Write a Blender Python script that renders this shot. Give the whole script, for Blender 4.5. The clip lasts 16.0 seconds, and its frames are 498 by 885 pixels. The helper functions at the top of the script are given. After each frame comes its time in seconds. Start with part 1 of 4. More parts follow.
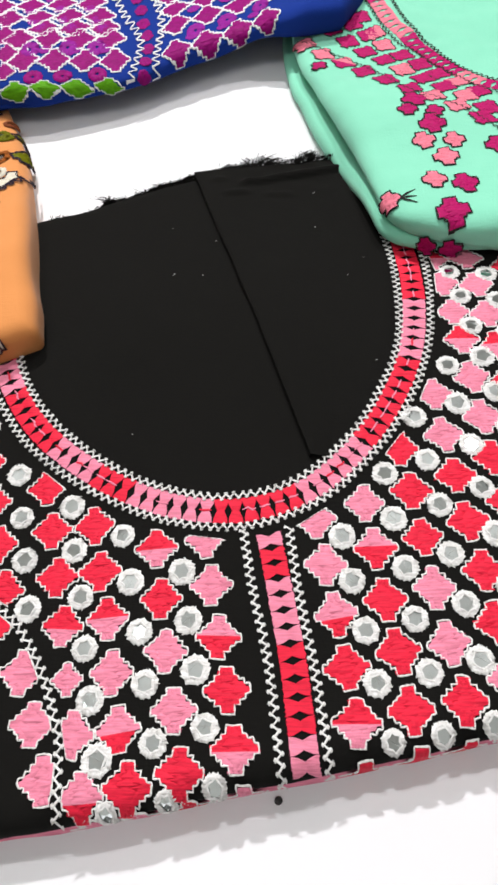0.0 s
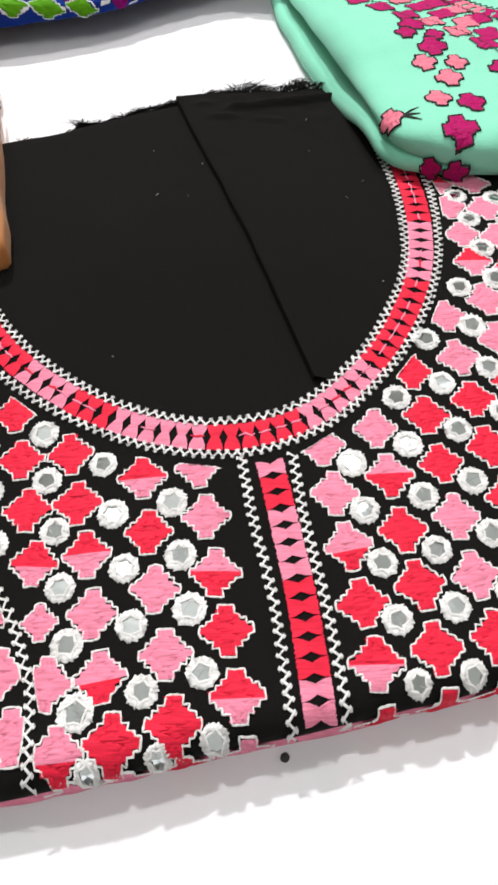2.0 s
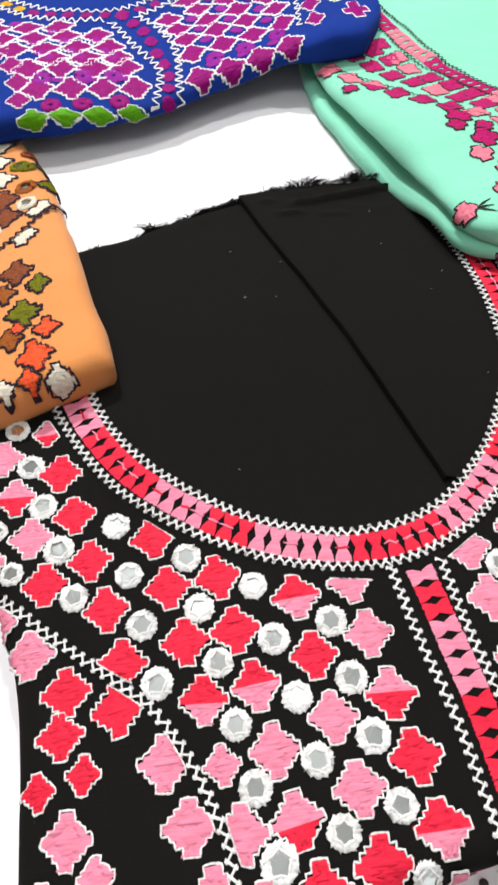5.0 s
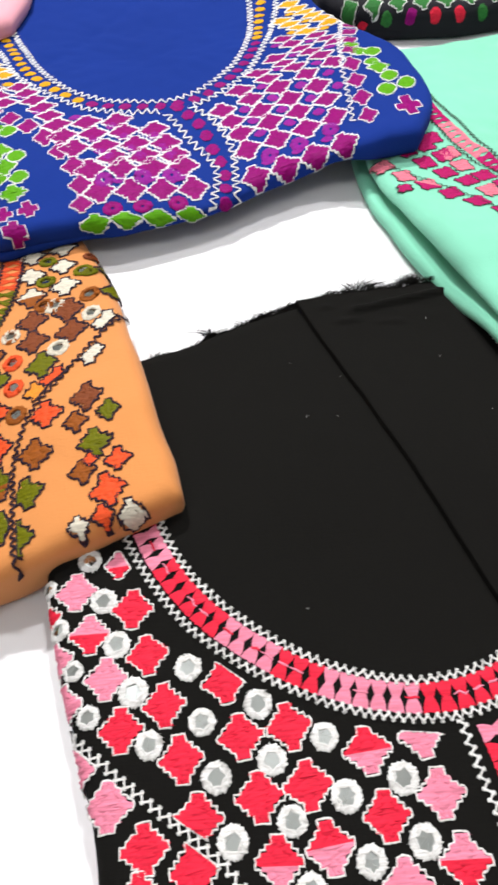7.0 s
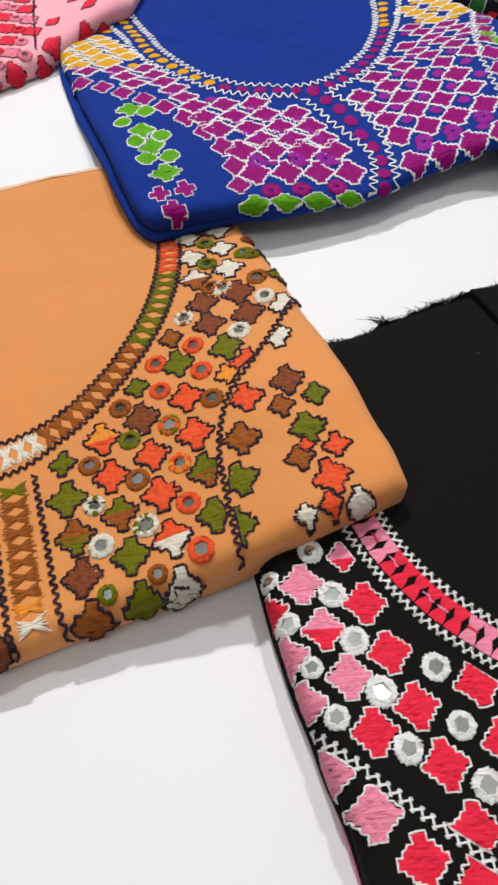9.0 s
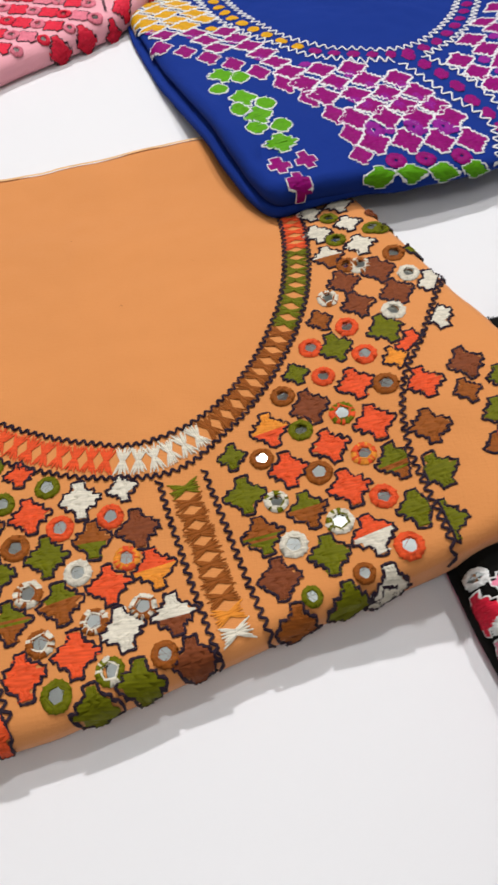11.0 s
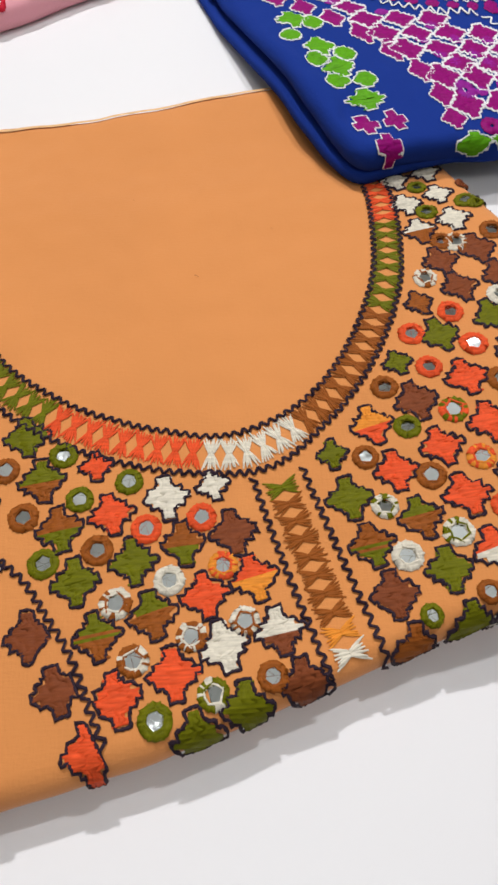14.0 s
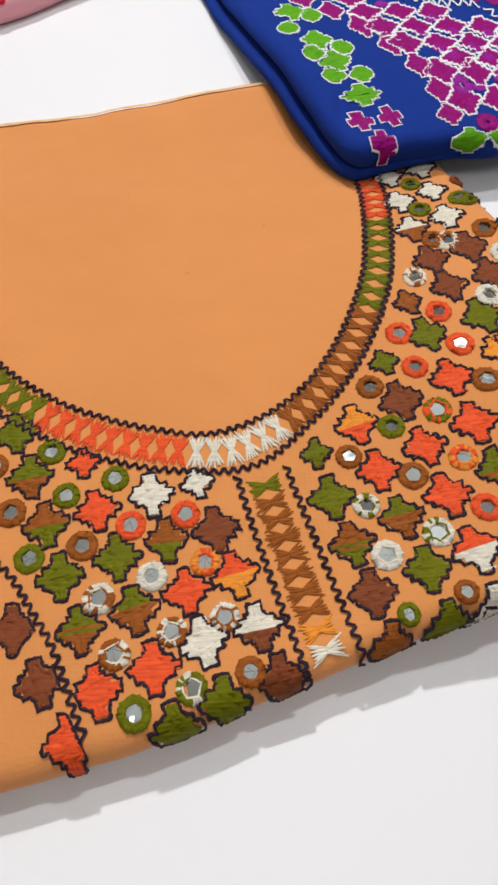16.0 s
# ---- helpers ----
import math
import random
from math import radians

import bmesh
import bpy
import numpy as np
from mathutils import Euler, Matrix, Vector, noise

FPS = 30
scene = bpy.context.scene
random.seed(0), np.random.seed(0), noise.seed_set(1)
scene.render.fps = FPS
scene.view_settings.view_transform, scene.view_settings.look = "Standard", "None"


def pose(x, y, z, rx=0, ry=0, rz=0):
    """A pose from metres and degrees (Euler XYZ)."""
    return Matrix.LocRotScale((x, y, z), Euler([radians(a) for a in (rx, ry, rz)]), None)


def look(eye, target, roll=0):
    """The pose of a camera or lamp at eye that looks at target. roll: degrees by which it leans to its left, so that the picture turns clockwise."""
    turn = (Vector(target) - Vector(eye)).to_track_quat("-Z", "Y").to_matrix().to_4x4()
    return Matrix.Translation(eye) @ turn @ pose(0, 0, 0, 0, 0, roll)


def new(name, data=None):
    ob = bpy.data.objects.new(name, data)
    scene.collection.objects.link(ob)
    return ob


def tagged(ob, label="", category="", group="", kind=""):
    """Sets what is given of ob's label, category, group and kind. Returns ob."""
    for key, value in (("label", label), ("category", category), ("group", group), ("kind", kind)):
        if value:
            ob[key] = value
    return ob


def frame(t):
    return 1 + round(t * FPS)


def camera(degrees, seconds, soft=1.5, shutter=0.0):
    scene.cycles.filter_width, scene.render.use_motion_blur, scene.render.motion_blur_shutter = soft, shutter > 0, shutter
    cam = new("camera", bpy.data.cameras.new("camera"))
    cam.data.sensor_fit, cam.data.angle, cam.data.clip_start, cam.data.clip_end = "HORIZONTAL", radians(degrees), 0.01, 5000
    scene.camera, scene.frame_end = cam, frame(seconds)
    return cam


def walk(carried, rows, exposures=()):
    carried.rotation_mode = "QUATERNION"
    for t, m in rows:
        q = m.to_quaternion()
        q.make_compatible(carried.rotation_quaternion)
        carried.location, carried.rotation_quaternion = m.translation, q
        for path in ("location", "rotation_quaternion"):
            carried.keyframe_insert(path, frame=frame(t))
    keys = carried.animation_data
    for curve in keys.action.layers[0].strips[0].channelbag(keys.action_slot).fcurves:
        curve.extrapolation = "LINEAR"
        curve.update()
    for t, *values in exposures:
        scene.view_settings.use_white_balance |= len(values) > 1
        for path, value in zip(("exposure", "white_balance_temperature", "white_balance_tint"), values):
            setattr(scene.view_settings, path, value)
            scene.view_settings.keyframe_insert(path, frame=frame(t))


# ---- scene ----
cam = camera(41.5, 16.0, soft=2.8, shutter=0.4)
PATH = [
    (0, (0.014, 0.051, 0.312), (-0.118, 0.987, -1.451), -7.7),
    (0.5, (0.008, 0.053, 0.3), (-0.077, 0.993, -1.463), -5.8),
    (1, (0.005, 0.051, 0.289), (-0.059, 0.995, -1.473), -4.8),
    (1.5, (0.002, 0.043, 0.278), (-0.023, 1.003, -1.476), -2.4),
    (2, (-0.004, 0.034, 0.265), (-0.017, 0.989, -1.492), -1.2),
    (2.5, (-0.016, 0.026, 0.257), (-0.021, 0.999, -1.49), -0.8),
    (3, (-0.043, 0.024, 0.251), (0.006, 1.038, -1.472), 1.2),
    (3.5, (-0.068, 0.027, 0.255), (0.029, 1.08, -1.443), 1.4),
    (4, (-0.075, 0.043, 0.263), (0.025, 1.095, -1.435), 0.4),
    (4.2, (-0.081, 0.047, 0.265), (0.023, 1.11, -1.426), 0.5),
    (6.3, (-0.052, 0.105, 0.313), (-0.048, 1.171, -1.38), -5.8),
    (6.5, (-0.055, 0.111, 0.316), (-0.045, 1.181, -1.373), -5.5),
    (7, (-0.087, 0.109, 0.316), (-0.088, 1.21, -1.354), -4.3),
    (7.5, (-0.113, 0.115, 0.312), (-0.125, 1.217, -1.356), -4.3),
    (8, (-0.135, 0.111, 0.316), (-0.144, 1.23, -1.341), -4.2),
    (8.5, (-0.163, 0.117, 0.312), (-0.209, 1.212, -1.361), -5.0),
    (9, (-0.192, 0.116, 0.301), (-0.196, 1.229, -1.361), -2.9),
    (9.5, (-0.216, 0.122, 0.3), (-0.193, 1.234, -1.363), -2.5),
    (10, (-0.243, 0.12, 0.304), (-0.215, 1.232, -1.358), -2.3),
    (10.2, (-0.253, 0.122, 0.301), (-0.2, 1.231, -1.363), -1.9),
    (12.3, (-0.321, 0.153, 0.287), (-0.277, 1.106, -1.471), -0.9),
    (12.5, (-0.324, 0.148, 0.289), (-0.287, 1.11, -1.464), -1.0),
    (13, (-0.333, 0.144, 0.289), (-0.28, 1.113, -1.46), 0.2),
    (13.5, (-0.337, 0.158, 0.279), (-0.274, 1.112, -1.478), 1.5),
    (14, (-0.338, 0.168, 0.271), (-0.227, 1.116, -1.486), 3.7),
    (14.5, (-0.337, 0.174, 0.265), (-0.229, 1.076, -1.517), 4.0),
    (15, (-0.337, 0.173, 0.268), (-0.234, 1.069, -1.517), 4.4),
    (15.5, (-0.335, 0.169, 0.275), (-0.253, 1.074, -1.507), 3.3),
    (16, (-0.327, 0.17, 0.277), (-0.249, 1.085, -1.5), 2.7),
]
EXPOSURES = [(0.0, 1.0), (2.0, 1.08), (4.2, 1.15), (7.0, 1.11), (8.5, 0.76), (9.0, 0.68), (12.5, 0.63), (16.0, 0.64)]
walk(cam, [(t, look(eye, target, roll)) for t, eye, target, roll in PATH], EXPOSURES)

# ---- light: a shop room with two white ceiling lamps and an added fill ----
world = bpy.data.worlds.new("world")
scene.world = world
world.use_nodes = True
world.node_tree.nodes["Background"].inputs[0].default_value = (0.75, 0.8, 0.9, 1)
world.node_tree.nodes["Background"].inputs[1].default_value = 0.22
scene.view_settings.exposure = 0.0


def lamp(name, eye, target, size_x, size_y, power, color=(1.0, 0.985, 0.99)):
    data = bpy.data.lights.new(name, "AREA")
    data.shape, data.size, data.size_y, data.energy, data.color = "RECTANGLE", size_x, size_y, power, color
    ob = new(name, data)
    ob.matrix_world = look(eye, target)
    return tagged(ob, "white area lamp, ceiling source or added fill", "lamp", kind="structure")


lamp("ceiling_or_fill_lamp", (-0.55, 2.15, 2.65), (-0.1, 0.35, 0), 0.14, 0.09, 41)
lamp("ceiling_or_fill_lamp", (0.55, 1.45, 2.65), (-0.1, 0.35, 0), 0.14, 0.09, 17)
# wide weak fill added in front to lift the shadows, no real fixture
lamp("ceiling_or_fill_lamp", (-0.5, -0.5, 2.7), (-0.1, 0.35, 0), 1.2, 0.4, 7.5)

# ---- materials ----


def nodes_of(name):
    m = bpy.data.materials.new(name)
    m.use_nodes = True
    nt = m.node_tree
    return m, nt, nt.nodes["Principled BSDF"]


def mixed(nt, fac, a, b):
    n = nt.nodes.new("ShaderNodeMix")
    n.data_type = "RGBA"
    n.inputs[6].default_value, n.inputs[7].default_value = (*a, 1), (*b, 1)
    nt.links.new(fac, n.inputs[0])
    return n.outputs[2]


def noise_of(nt, scale, detail=3.0, stretch=None):
    geo = nt.nodes.new("ShaderNodeNewGeometry")
    n = nt.nodes.new("ShaderNodeTexNoise")
    n.inputs["Scale"].default_value, n.inputs["Detail"].default_value = scale, detail
    if stretch:
        mp = nt.nodes.new("ShaderNodeMapping")
        mp.inputs["Scale"].default_value = stretch
        nt.links.new(geo.outputs["Position"], mp.inputs[0])
        nt.links.new(mp.outputs[0], n.inputs["Vector"])
    else:
        nt.links.new(geo.outputs["Position"], n.inputs["Vector"])
    return n.outputs["Fac"]


def bumped(nt, bsdf, height, strength, distance):
    b = nt.nodes.new("ShaderNodeBump")
    b.inputs["Strength"].default_value, b.inputs["Distance"].default_value = strength, distance
    nt.links.new(height, b.inputs["Height"])
    nt.links.new(b.outputs[0], bsdf.inputs["Normal"])


def scaled(c, k):
    return tuple(min(1.0, v * k) for v in c)


def cloth(name, color, rough=0.85, sheen=0.15, weave=0.35, shine=0.25):
    """Plain woven cotton: a fine weave, soft mottling and a trace of sheen."""
    m, nt, bsdf = nodes_of(name)
    broad = noise_of(nt, 9, 4)
    col = mixed(nt, broad, scaled(color, 0.9), scaled(color, 1.1))
    nt.links.new(col, bsdf.inputs["Base Color"])
    bsdf.inputs["Roughness"].default_value = rough
    bsdf.inputs["Specular IOR Level"].default_value = shine
    bsdf.inputs["Sheen Weight"].default_value, bsdf.inputs["Sheen Roughness"].default_value = sheen, 0.5
    warp = noise_of(nt, 900, 2, (1.0, 0.25, 1.0))
    weft = noise_of(nt, 900, 2, (0.25, 1.0, 1.0))
    add = nt.nodes.new("ShaderNodeMath")
    nt.links.new(warp, add.inputs[0])
    nt.links.new(weft, add.inputs[1])
    creases = nt.nodes.new("ShaderNodeMath")
    creases.operation = "MULTIPLY_ADD"
    creases.inputs[1].default_value = 4.0
    nt.links.new(noise_of(nt, 38, 3, (1.0, 0.45, 1.0)), creases.inputs[0])
    nt.links.new(add.outputs[0], creases.inputs[2])
    bumped(nt, bsdf, creases.outputs[0], weave, 0.0004)
    return m


def thread(name, color, rough=0.6):
    """Embroidery floss: silky strands that differ a little from stitch to stitch."""
    m, nt, bsdf = nodes_of(name)
    col = mixed(nt, noise_of(nt, 1200, 3, (0.10, 1.0, 0.3)), scaled(color, 0.5), scaled(color, 1.4))
    nt.links.new(col, bsdf.inputs["Base Color"])
    bsdf.inputs["Roughness"].default_value = rough
    bsdf.inputs["Specular IOR Level"].default_value = 0.10
    bumped(nt, bsdf, noise_of(nt, 2500, 2), 0.4, 0.0002)
    return m


def make_plain(name, color, rough, vary=0.06, bump=0.1, scale=40):
    m, nt, bsdf = nodes_of(name)
    col = mixed(nt, noise_of(nt, 3, 5), scaled(color, 1 - vary), scaled(color, 1 + vary * 0.5))
    nt.links.new(col, bsdf.inputs["Base Color"])
    bsdf.inputs["Roughness"].default_value = rough
    bumped(nt, bsdf, noise_of(nt, scale, 3), bump, 0.0005)
    return m


def make_mirror():
    m, nt, bsdf = nodes_of("mirror_glass")
    bsdf.inputs["Metallic"].default_value = 1.0
    bsdf.inputs["Base Color"].default_value = (0.84, 0.90, 0.90, 1)
    bsdf.inputs["Roughness"].default_value = 0.07
    bumped(nt, bsdf, noise_of(nt, 240, 1), 0.14, 0.0006)
    return m


TABLE = make_plain("white_table", (0.75, 0.75, 0.765), 0.45, 0.03, 0.05, 60)
TABLE.node_tree.nodes["Principled BSDF"].inputs["Specular IOR Level"].default_value = 0.3
WALL = make_plain("wall_paint", (0.72, 0.72, 0.70), 0.8)
FLOOR = make_plain("floor_tile", (0.45, 0.43, 0.40), 0.4)
SPECK = make_plain("dark_bead", (0.02, 0.02, 0.02), 0.6)
MIRROR = make_mirror()
CLOTH = {
    "black": cloth("black_cotton", (0.0072, 0.0069, 0.0062), 0.95, 0.0, 0.35, 0.07),
    "orange": cloth("orange_cotton", (0.62, 0.240, 0.068)),
    "blue": cloth("royal_blue_cotton", (0.0075, 0.030, 0.215), 0.92, 0.0, 0.35, 0.10),
    "mint": cloth("mint_green_cotton", (0.215, 0.61, 0.43)),
    "pink": cloth("pale_pink_cotton", (0.80, 0.36, 0.42)),
    "dark": cloth("black_navy_cotton", (0.008, 0.008, 0.012), 0.9, 0.03),
}
THREAD = {
    "R": thread("red_floss", (0.74, 0.020, 0.052)),
    "P": thread("pink_floss", (0.90, 0.235, 0.34)),
    "W": thread("white_floss", (0.85, 0.82, 0.75)),
    "N": thread("snow_white_floss", (0.85, 0.87, 0.90)),
    "I": thread("ivory_floss", (0.66, 0.61, 0.50)),
    "H": thread("selvage_floss", (0.80, 0.45, 0.22)),
    "G": thread("olive_green_floss", (0.135, 0.138, 0.002)),
    "O": thread("orange_floss", (0.74, 0.085, 0.022)),
    "Y": thread("yellow_orange_floss", (0.80, 0.26, 0.03)),
    "B": thread("brown_floss", (0.28, 0.078, 0.011)),
    "D": thread("dark_brown_floss", (0.20, 0.052, 0.017)),
    "K": thread("aubergine_outline_floss", (0.028, 0.016, 0.026), 0.6),
    "M": thread("magenta_floss", (0.255, 0.001, 0.145)),
    "V": thread("violet_floss", (0.26, 0.012, 0.26)),
    "L": thread("lime_green_floss", (0.10, 0.34, 0.006)),
    "A": thread("amber_floss", (0.66, 0.34, 0.008)),
    "C": thread("crimson_floss", (0.42, 0.006, 0.115)),
    "T": thread("leaf_green_floss", (0.03, 0.16, 0.035)),
    "S": thread("rose_floss", (0.78, 0.19, 0.26)),
    "F": thread("black_fuzz", (0.012, 0.012, 0.011), 0.9),
    "E": thread("dark_outline_floss", (0.02, 0.022, 0.018), 0.6),
}

# ---- the room ----


def part(name, mesh, parent, label=""):
    ob = new(name, mesh)
    ob.parent = parent
    return tagged(ob, label)


def box_mesh(name, x0, y0, z0, x1, y1, z1, mat, bevel=0.0):
    bm = bmesh.new()
    bmesh.ops.create_cube(bm, size=1)
    for v in bm.verts:
        v.co = Vector((x0 if v.co.x < 0 else x1, y0 if v.co.y < 0 else y1, z0 if v.co.z < 0 else z1))
    if bevel:
        bmesh.ops.bevel(bm, geom=bm.edges[:], offset=bevel, segments=3, affect="EDGES")
    me = bpy.data.meshes.new(name)
    bm.to_mesh(me)
    bm.free()
    me.materials.append(mat)
    return me


for name, dims, mat in (
    ("floor", (-3, -3, -0.85, 3, 5.5, -0.75), FLOOR),
    ("ceiling", (-3, -3, 2.85, 3, 5.5, 2.95), WALL),
    ("wall_north", (-3, 5.5, -0.75, 3, 5.6, 2.85), WALL),
    ("wall_south", (-3, -3.1, -0.75, 3, -3, 2.85), WALL),
    ("wall_east", (3, -3, -0.75, 3.1, 5.5, 2.85), WALL),
    ("wall_west", (-3.1, -3, -0.75, -3, 5.5, 2.85), WALL),
):
    tagged(new(name, box_mesh(name, *dims, mat)), "plain painted " + name.split("_")[0] + " of the shop", name.split("_")[0], kind="structure")

TABLE_Z = -0.003
table = tagged(new("display_table"), "white smooth laminate display table under folded cloth", "table")
part("tabletop", box_mesh("tabletop", -1.5, -0.5, TABLE_Z - 0.03, 1.3, 1.5, TABLE_Z, TABLE, 0.003), table)
for lx in (-1.42, 1.22):
    for ly in (-0.42, 1.42):
        part("leg", box_mesh("leg", lx - 0.03, ly - 0.03, -0.75, lx + 0.03, ly + 0.03, TABLE_Z - 0.03, TABLE, 0.004), table)
bead = bpy.data.meshes.new("bead")
bm = bmesh.new()
bmesh.ops.create_icosphere(bm, subdivisions=3, radius=0.0017)
for v in bm.verts:
    v.co.z *= 0.6
    v.co += 0.0002 * noise.noise_vector(v.co * 900)
bm.to_mesh(bead)
bm.free()
bead.materials.append(SPECK)
bead_ob = tagged(new("bead", bead), "small round black bead lying on the white table", "bead")
bead_ob.location = (0.0065, 0.0475, TABLE_Z + 0.0009)

# ---- folded garments ----


def smooth(a, b, x):
    t = np.clip((np.asarray(x, float) - a) / (b - a), 0, 1)
    return t * t * (3 - 2 * t)


def curve_through(pts, step, closed=False, sharp=()):
    """Points every step metres along a Catmull-Rom curve through pts."""
    p = [np.array(q, float) for q in pts]
    n = len(p)
    out = []
    for i in range(n if closed else n - 1):
        a, b = p[i], p[(i + 1) % n]
        p0 = p[i - 1] if closed or i > 0 else 2 * a - b
        p3 = p[(i + 2) % n] if closed or i + 2 < n else 2 * b - a
        m0 = 0.5 * (b - p0) * (0 if i in sharp else 1)
        m1 = 0.5 * (p3 - a) * (0 if (i + 1) % n in sharp else 1)
        for s in np.arange(0, 1, 0.02):
            out.append((2 * s**3 - 3 * s**2 + 1) * a + (s**3 - 2 * s**2 + s) * m0 + (-2 * s**3 + 3 * s**2) * b + (s**3 - s**2) * m1)
    out.append(p[0] if closed else p[-1])
    out = np.array(out)
    d = np.concatenate([[0], np.cumsum(np.hypot(*np.diff(out, axis=0).T))])
    s = np.linspace(0, d[-1], max(2, int(round(d[-1] / step))) + 1)
    res = np.stack([np.interp(s, d, out[:, 0]), np.interp(s, d, out[:, 1])], 1)
    return res[:-1] if closed else res


def ripple(xy, scale, seed):
    return np.array([noise.noise(Vector((x * scale, y * scale, seed))) for x, y in xy])


class Garment:
    """A folded suit piece: a soft stack of cloth layers whose top follows top(x, y) and whose foot follows foot(x, y)."""

    def __init__(self, name, label, mat, outline, top, foot, layers=3, radius=0.010, sharp=(), seed=1.0, wrinkle=0.0006, spill=0.002, gap=0.05, wrap=True, slit=0.40, lay=None):
        self.thing = tagged(new(name), label, "clothing", "folded embroidered suits")
        self.mat, self.top, self.foot, self.radius, self.seed, self.wrinkle, self.spill, self.gap, self.wrap, self.slit = mat, top, foot, radius, seed, wrinkle, spill, gap, wrap, slit
        self.edge = curve_through(outline, 0.004, True, sharp)
        self.edge = self.edge + 0.0009 * np.column_stack([ripple(self.edge, 40, seed + 5), ripple(self.edge, 40, seed + 6)])
        nxt = np.roll(self.edge, -1, 0)
        self.flow = np.sign(np.sum(self.edge[:, 0] * nxt[:, 1] - nxt[:, 0] * self.edge[:, 1]))
        self.swap, self.lay = {}, lay
        self.build(layers)

    def inside(self, xy):
        """Distance to the edge (plus: inside) and the nearest place on the edge."""
        a, b = self.edge, np.roll(self.edge, -1, 0)
        ab = b - a
        dist, near = np.empty(len(xy)), np.empty((len(xy), 2))
        for i in range(0, len(xy), 4000):
            q = xy[i : i + 4000, None, :]
            t = np.clip(np.sum((q - a) * ab, -1) / np.sum(ab * ab, -1), 0, 1)
            c = a + t[..., None] * ab
            dd = np.hypot(*np.moveaxis(q - c, -1, 0))
            k = dd.argmin(1)
            r = np.arange(len(k))
            side = ab[k, 0] * (q[:, 0, 1] - a[k, 1]) - ab[k, 1] * (q[:, 0, 0] - a[k, 0])
            dist[i : i + 4000] = dd[r, k] * np.where(side * self.flow >= 0, 1, -1)
            near[i : i + 4000] = c[r, k]
        return dist, near

    def height(self, xy):
        return self.top(xy[:, 0], xy[:, 1]) + self.wrinkle * (ripple(xy, 22, self.seed) + 0.5 * ripple(xy, 70, self.seed))

    def laid(self, place):
        """Places on the table of cloth places given in the plan of the pattern."""
        place = np.asarray(place, float).copy()
        if self.lay:
            place[:, 0], place[:, 1] = self.lay(place[:, 0], place[:, 1])
        return place

    def drape(self, xy, lift=0.0):
        return self.laid(self.over(xy, lift))

    def over(self, xy, lift=0.0):
        """Places of flat points on the cloth, raised by lift: they sink over the rounded edge and hang down behind it."""
        xy = np.asarray(xy, float)
        d, near = self.inside(xy)
        z = self.height(xy)
        thick = np.maximum(z - self.foot(xy[:, 0], xy[:, 1]), 0.002)
        r = np.minimum(self.radius, thick * min(0.55, 0.92 * (1 - self.slit)))
        k = np.clip(1 - d / self.radius, 0, 1)
        up = np.sqrt(np.maximum(0, 1 - k * k))
        lift = np.asarray(lift) + 0.0006 * k * (np.asarray(lift) > 0)
        z = z - r * (1 - up) + 0.0011 * ripple(xy, 45, self.seed + 3) * k
        out = d < 0
        over = np.minimum(-d, thick * 0.8)
        gap = np.maximum(np.abs(d), 1e-6)[:, None]
        away = np.where(out[:, None], xy - near, near - xy) / gap
        place = np.where(out[:, None], near, xy) + away * (lift * k)[:, None]
        z = np.where(out, z - over, z) + lift * up
        return np.column_stack([place, z])

    def build(self, layers):
        centre = self.edge.mean(0)
        n = len(self.edge)
        for k in range(layers):
            upper = k == layers - 1
            jit = np.array([noise.noise(Vector((x * 14, y * 14, self.seed + 7 * k))) for x, y in self.edge]) * (0.0 if upper else 0.0032)
            away = self.edge - centre
            length = np.hypot(*away.T)[:, None]
            away = away / length
            # lower layers peep out on the folded left side only
            off = 0.0 if upper else self.spill * smooth(0.1, 0.7, -away[:, 0]) * (1 - 0.5 * k / layers) - 0.003 * (1 - smooth(0.1, 0.7, -away[:, 0]))
            rim = self.edge + away * (off + jit)[:, None]
            verts, faces = [], []
            # the rounded side from below, then rings inwards
            steps = [(-90, 0.6), (-60, 1), (-30, 1), (0, 1), (25, 1), (50, 1), (70, 1), (90, 1)]
            zt, zb = self.height(self.edge), self.foot(*self.edge.T) + TABLE_Z
            lo, hi = zb + (zt - zb) * k / layers, zb + (zt - zb) * (k + 1) / layers
            if upper:
                inner = [self.radius * v for v in (0, 0.01, 0.04, 0.09, 0.16, 0.25, 0.36, 0.49, 0.64, 0.81, 1.0)]
                under = lo * 0.7 + hi * 0.3
                if self.wrap:
                    thick = zt - zb
                    rings = [np.column_stack([rim - away * a, zb + thick * f]) for a, f in ((0.008, 0.0), (0.003, 0.06), (0.0009, 0.2), (0.0002, 0.34))]
                else:
                    # open on the folded left side, closed elsewhere
                    thick, left = zt - zb, smooth(0.1, 0.7, -away[:, 0])
                    rings = [np.column_stack([rim - away * (a + c * left)[:, None], zb + thick * (f + (self.slit + g - f) * left)]) for a, c, f, g in ((0.008, 0.02, 0.0, 0.0), (0.003, 0.004, 0.06, 0.0), (0.0009, 0.0006, 0.2, 0.02), (0.0002, 0.0, 0.34, 0.06))]
                for d in inner:
                    q = rim - away * d
                    rings.append(self.over(q - away * 1e-5))
                q0 = rim - away * self.radius
                for s in np.linspace(0, 1, 40)[1:-1]:
                    q = q0 + (centre - q0) * s
                    rings.append(np.column_stack([q, self.height(q)]))
            else:
                half = (hi - lo) / 2 * (1 - self.gap)
                rings = []
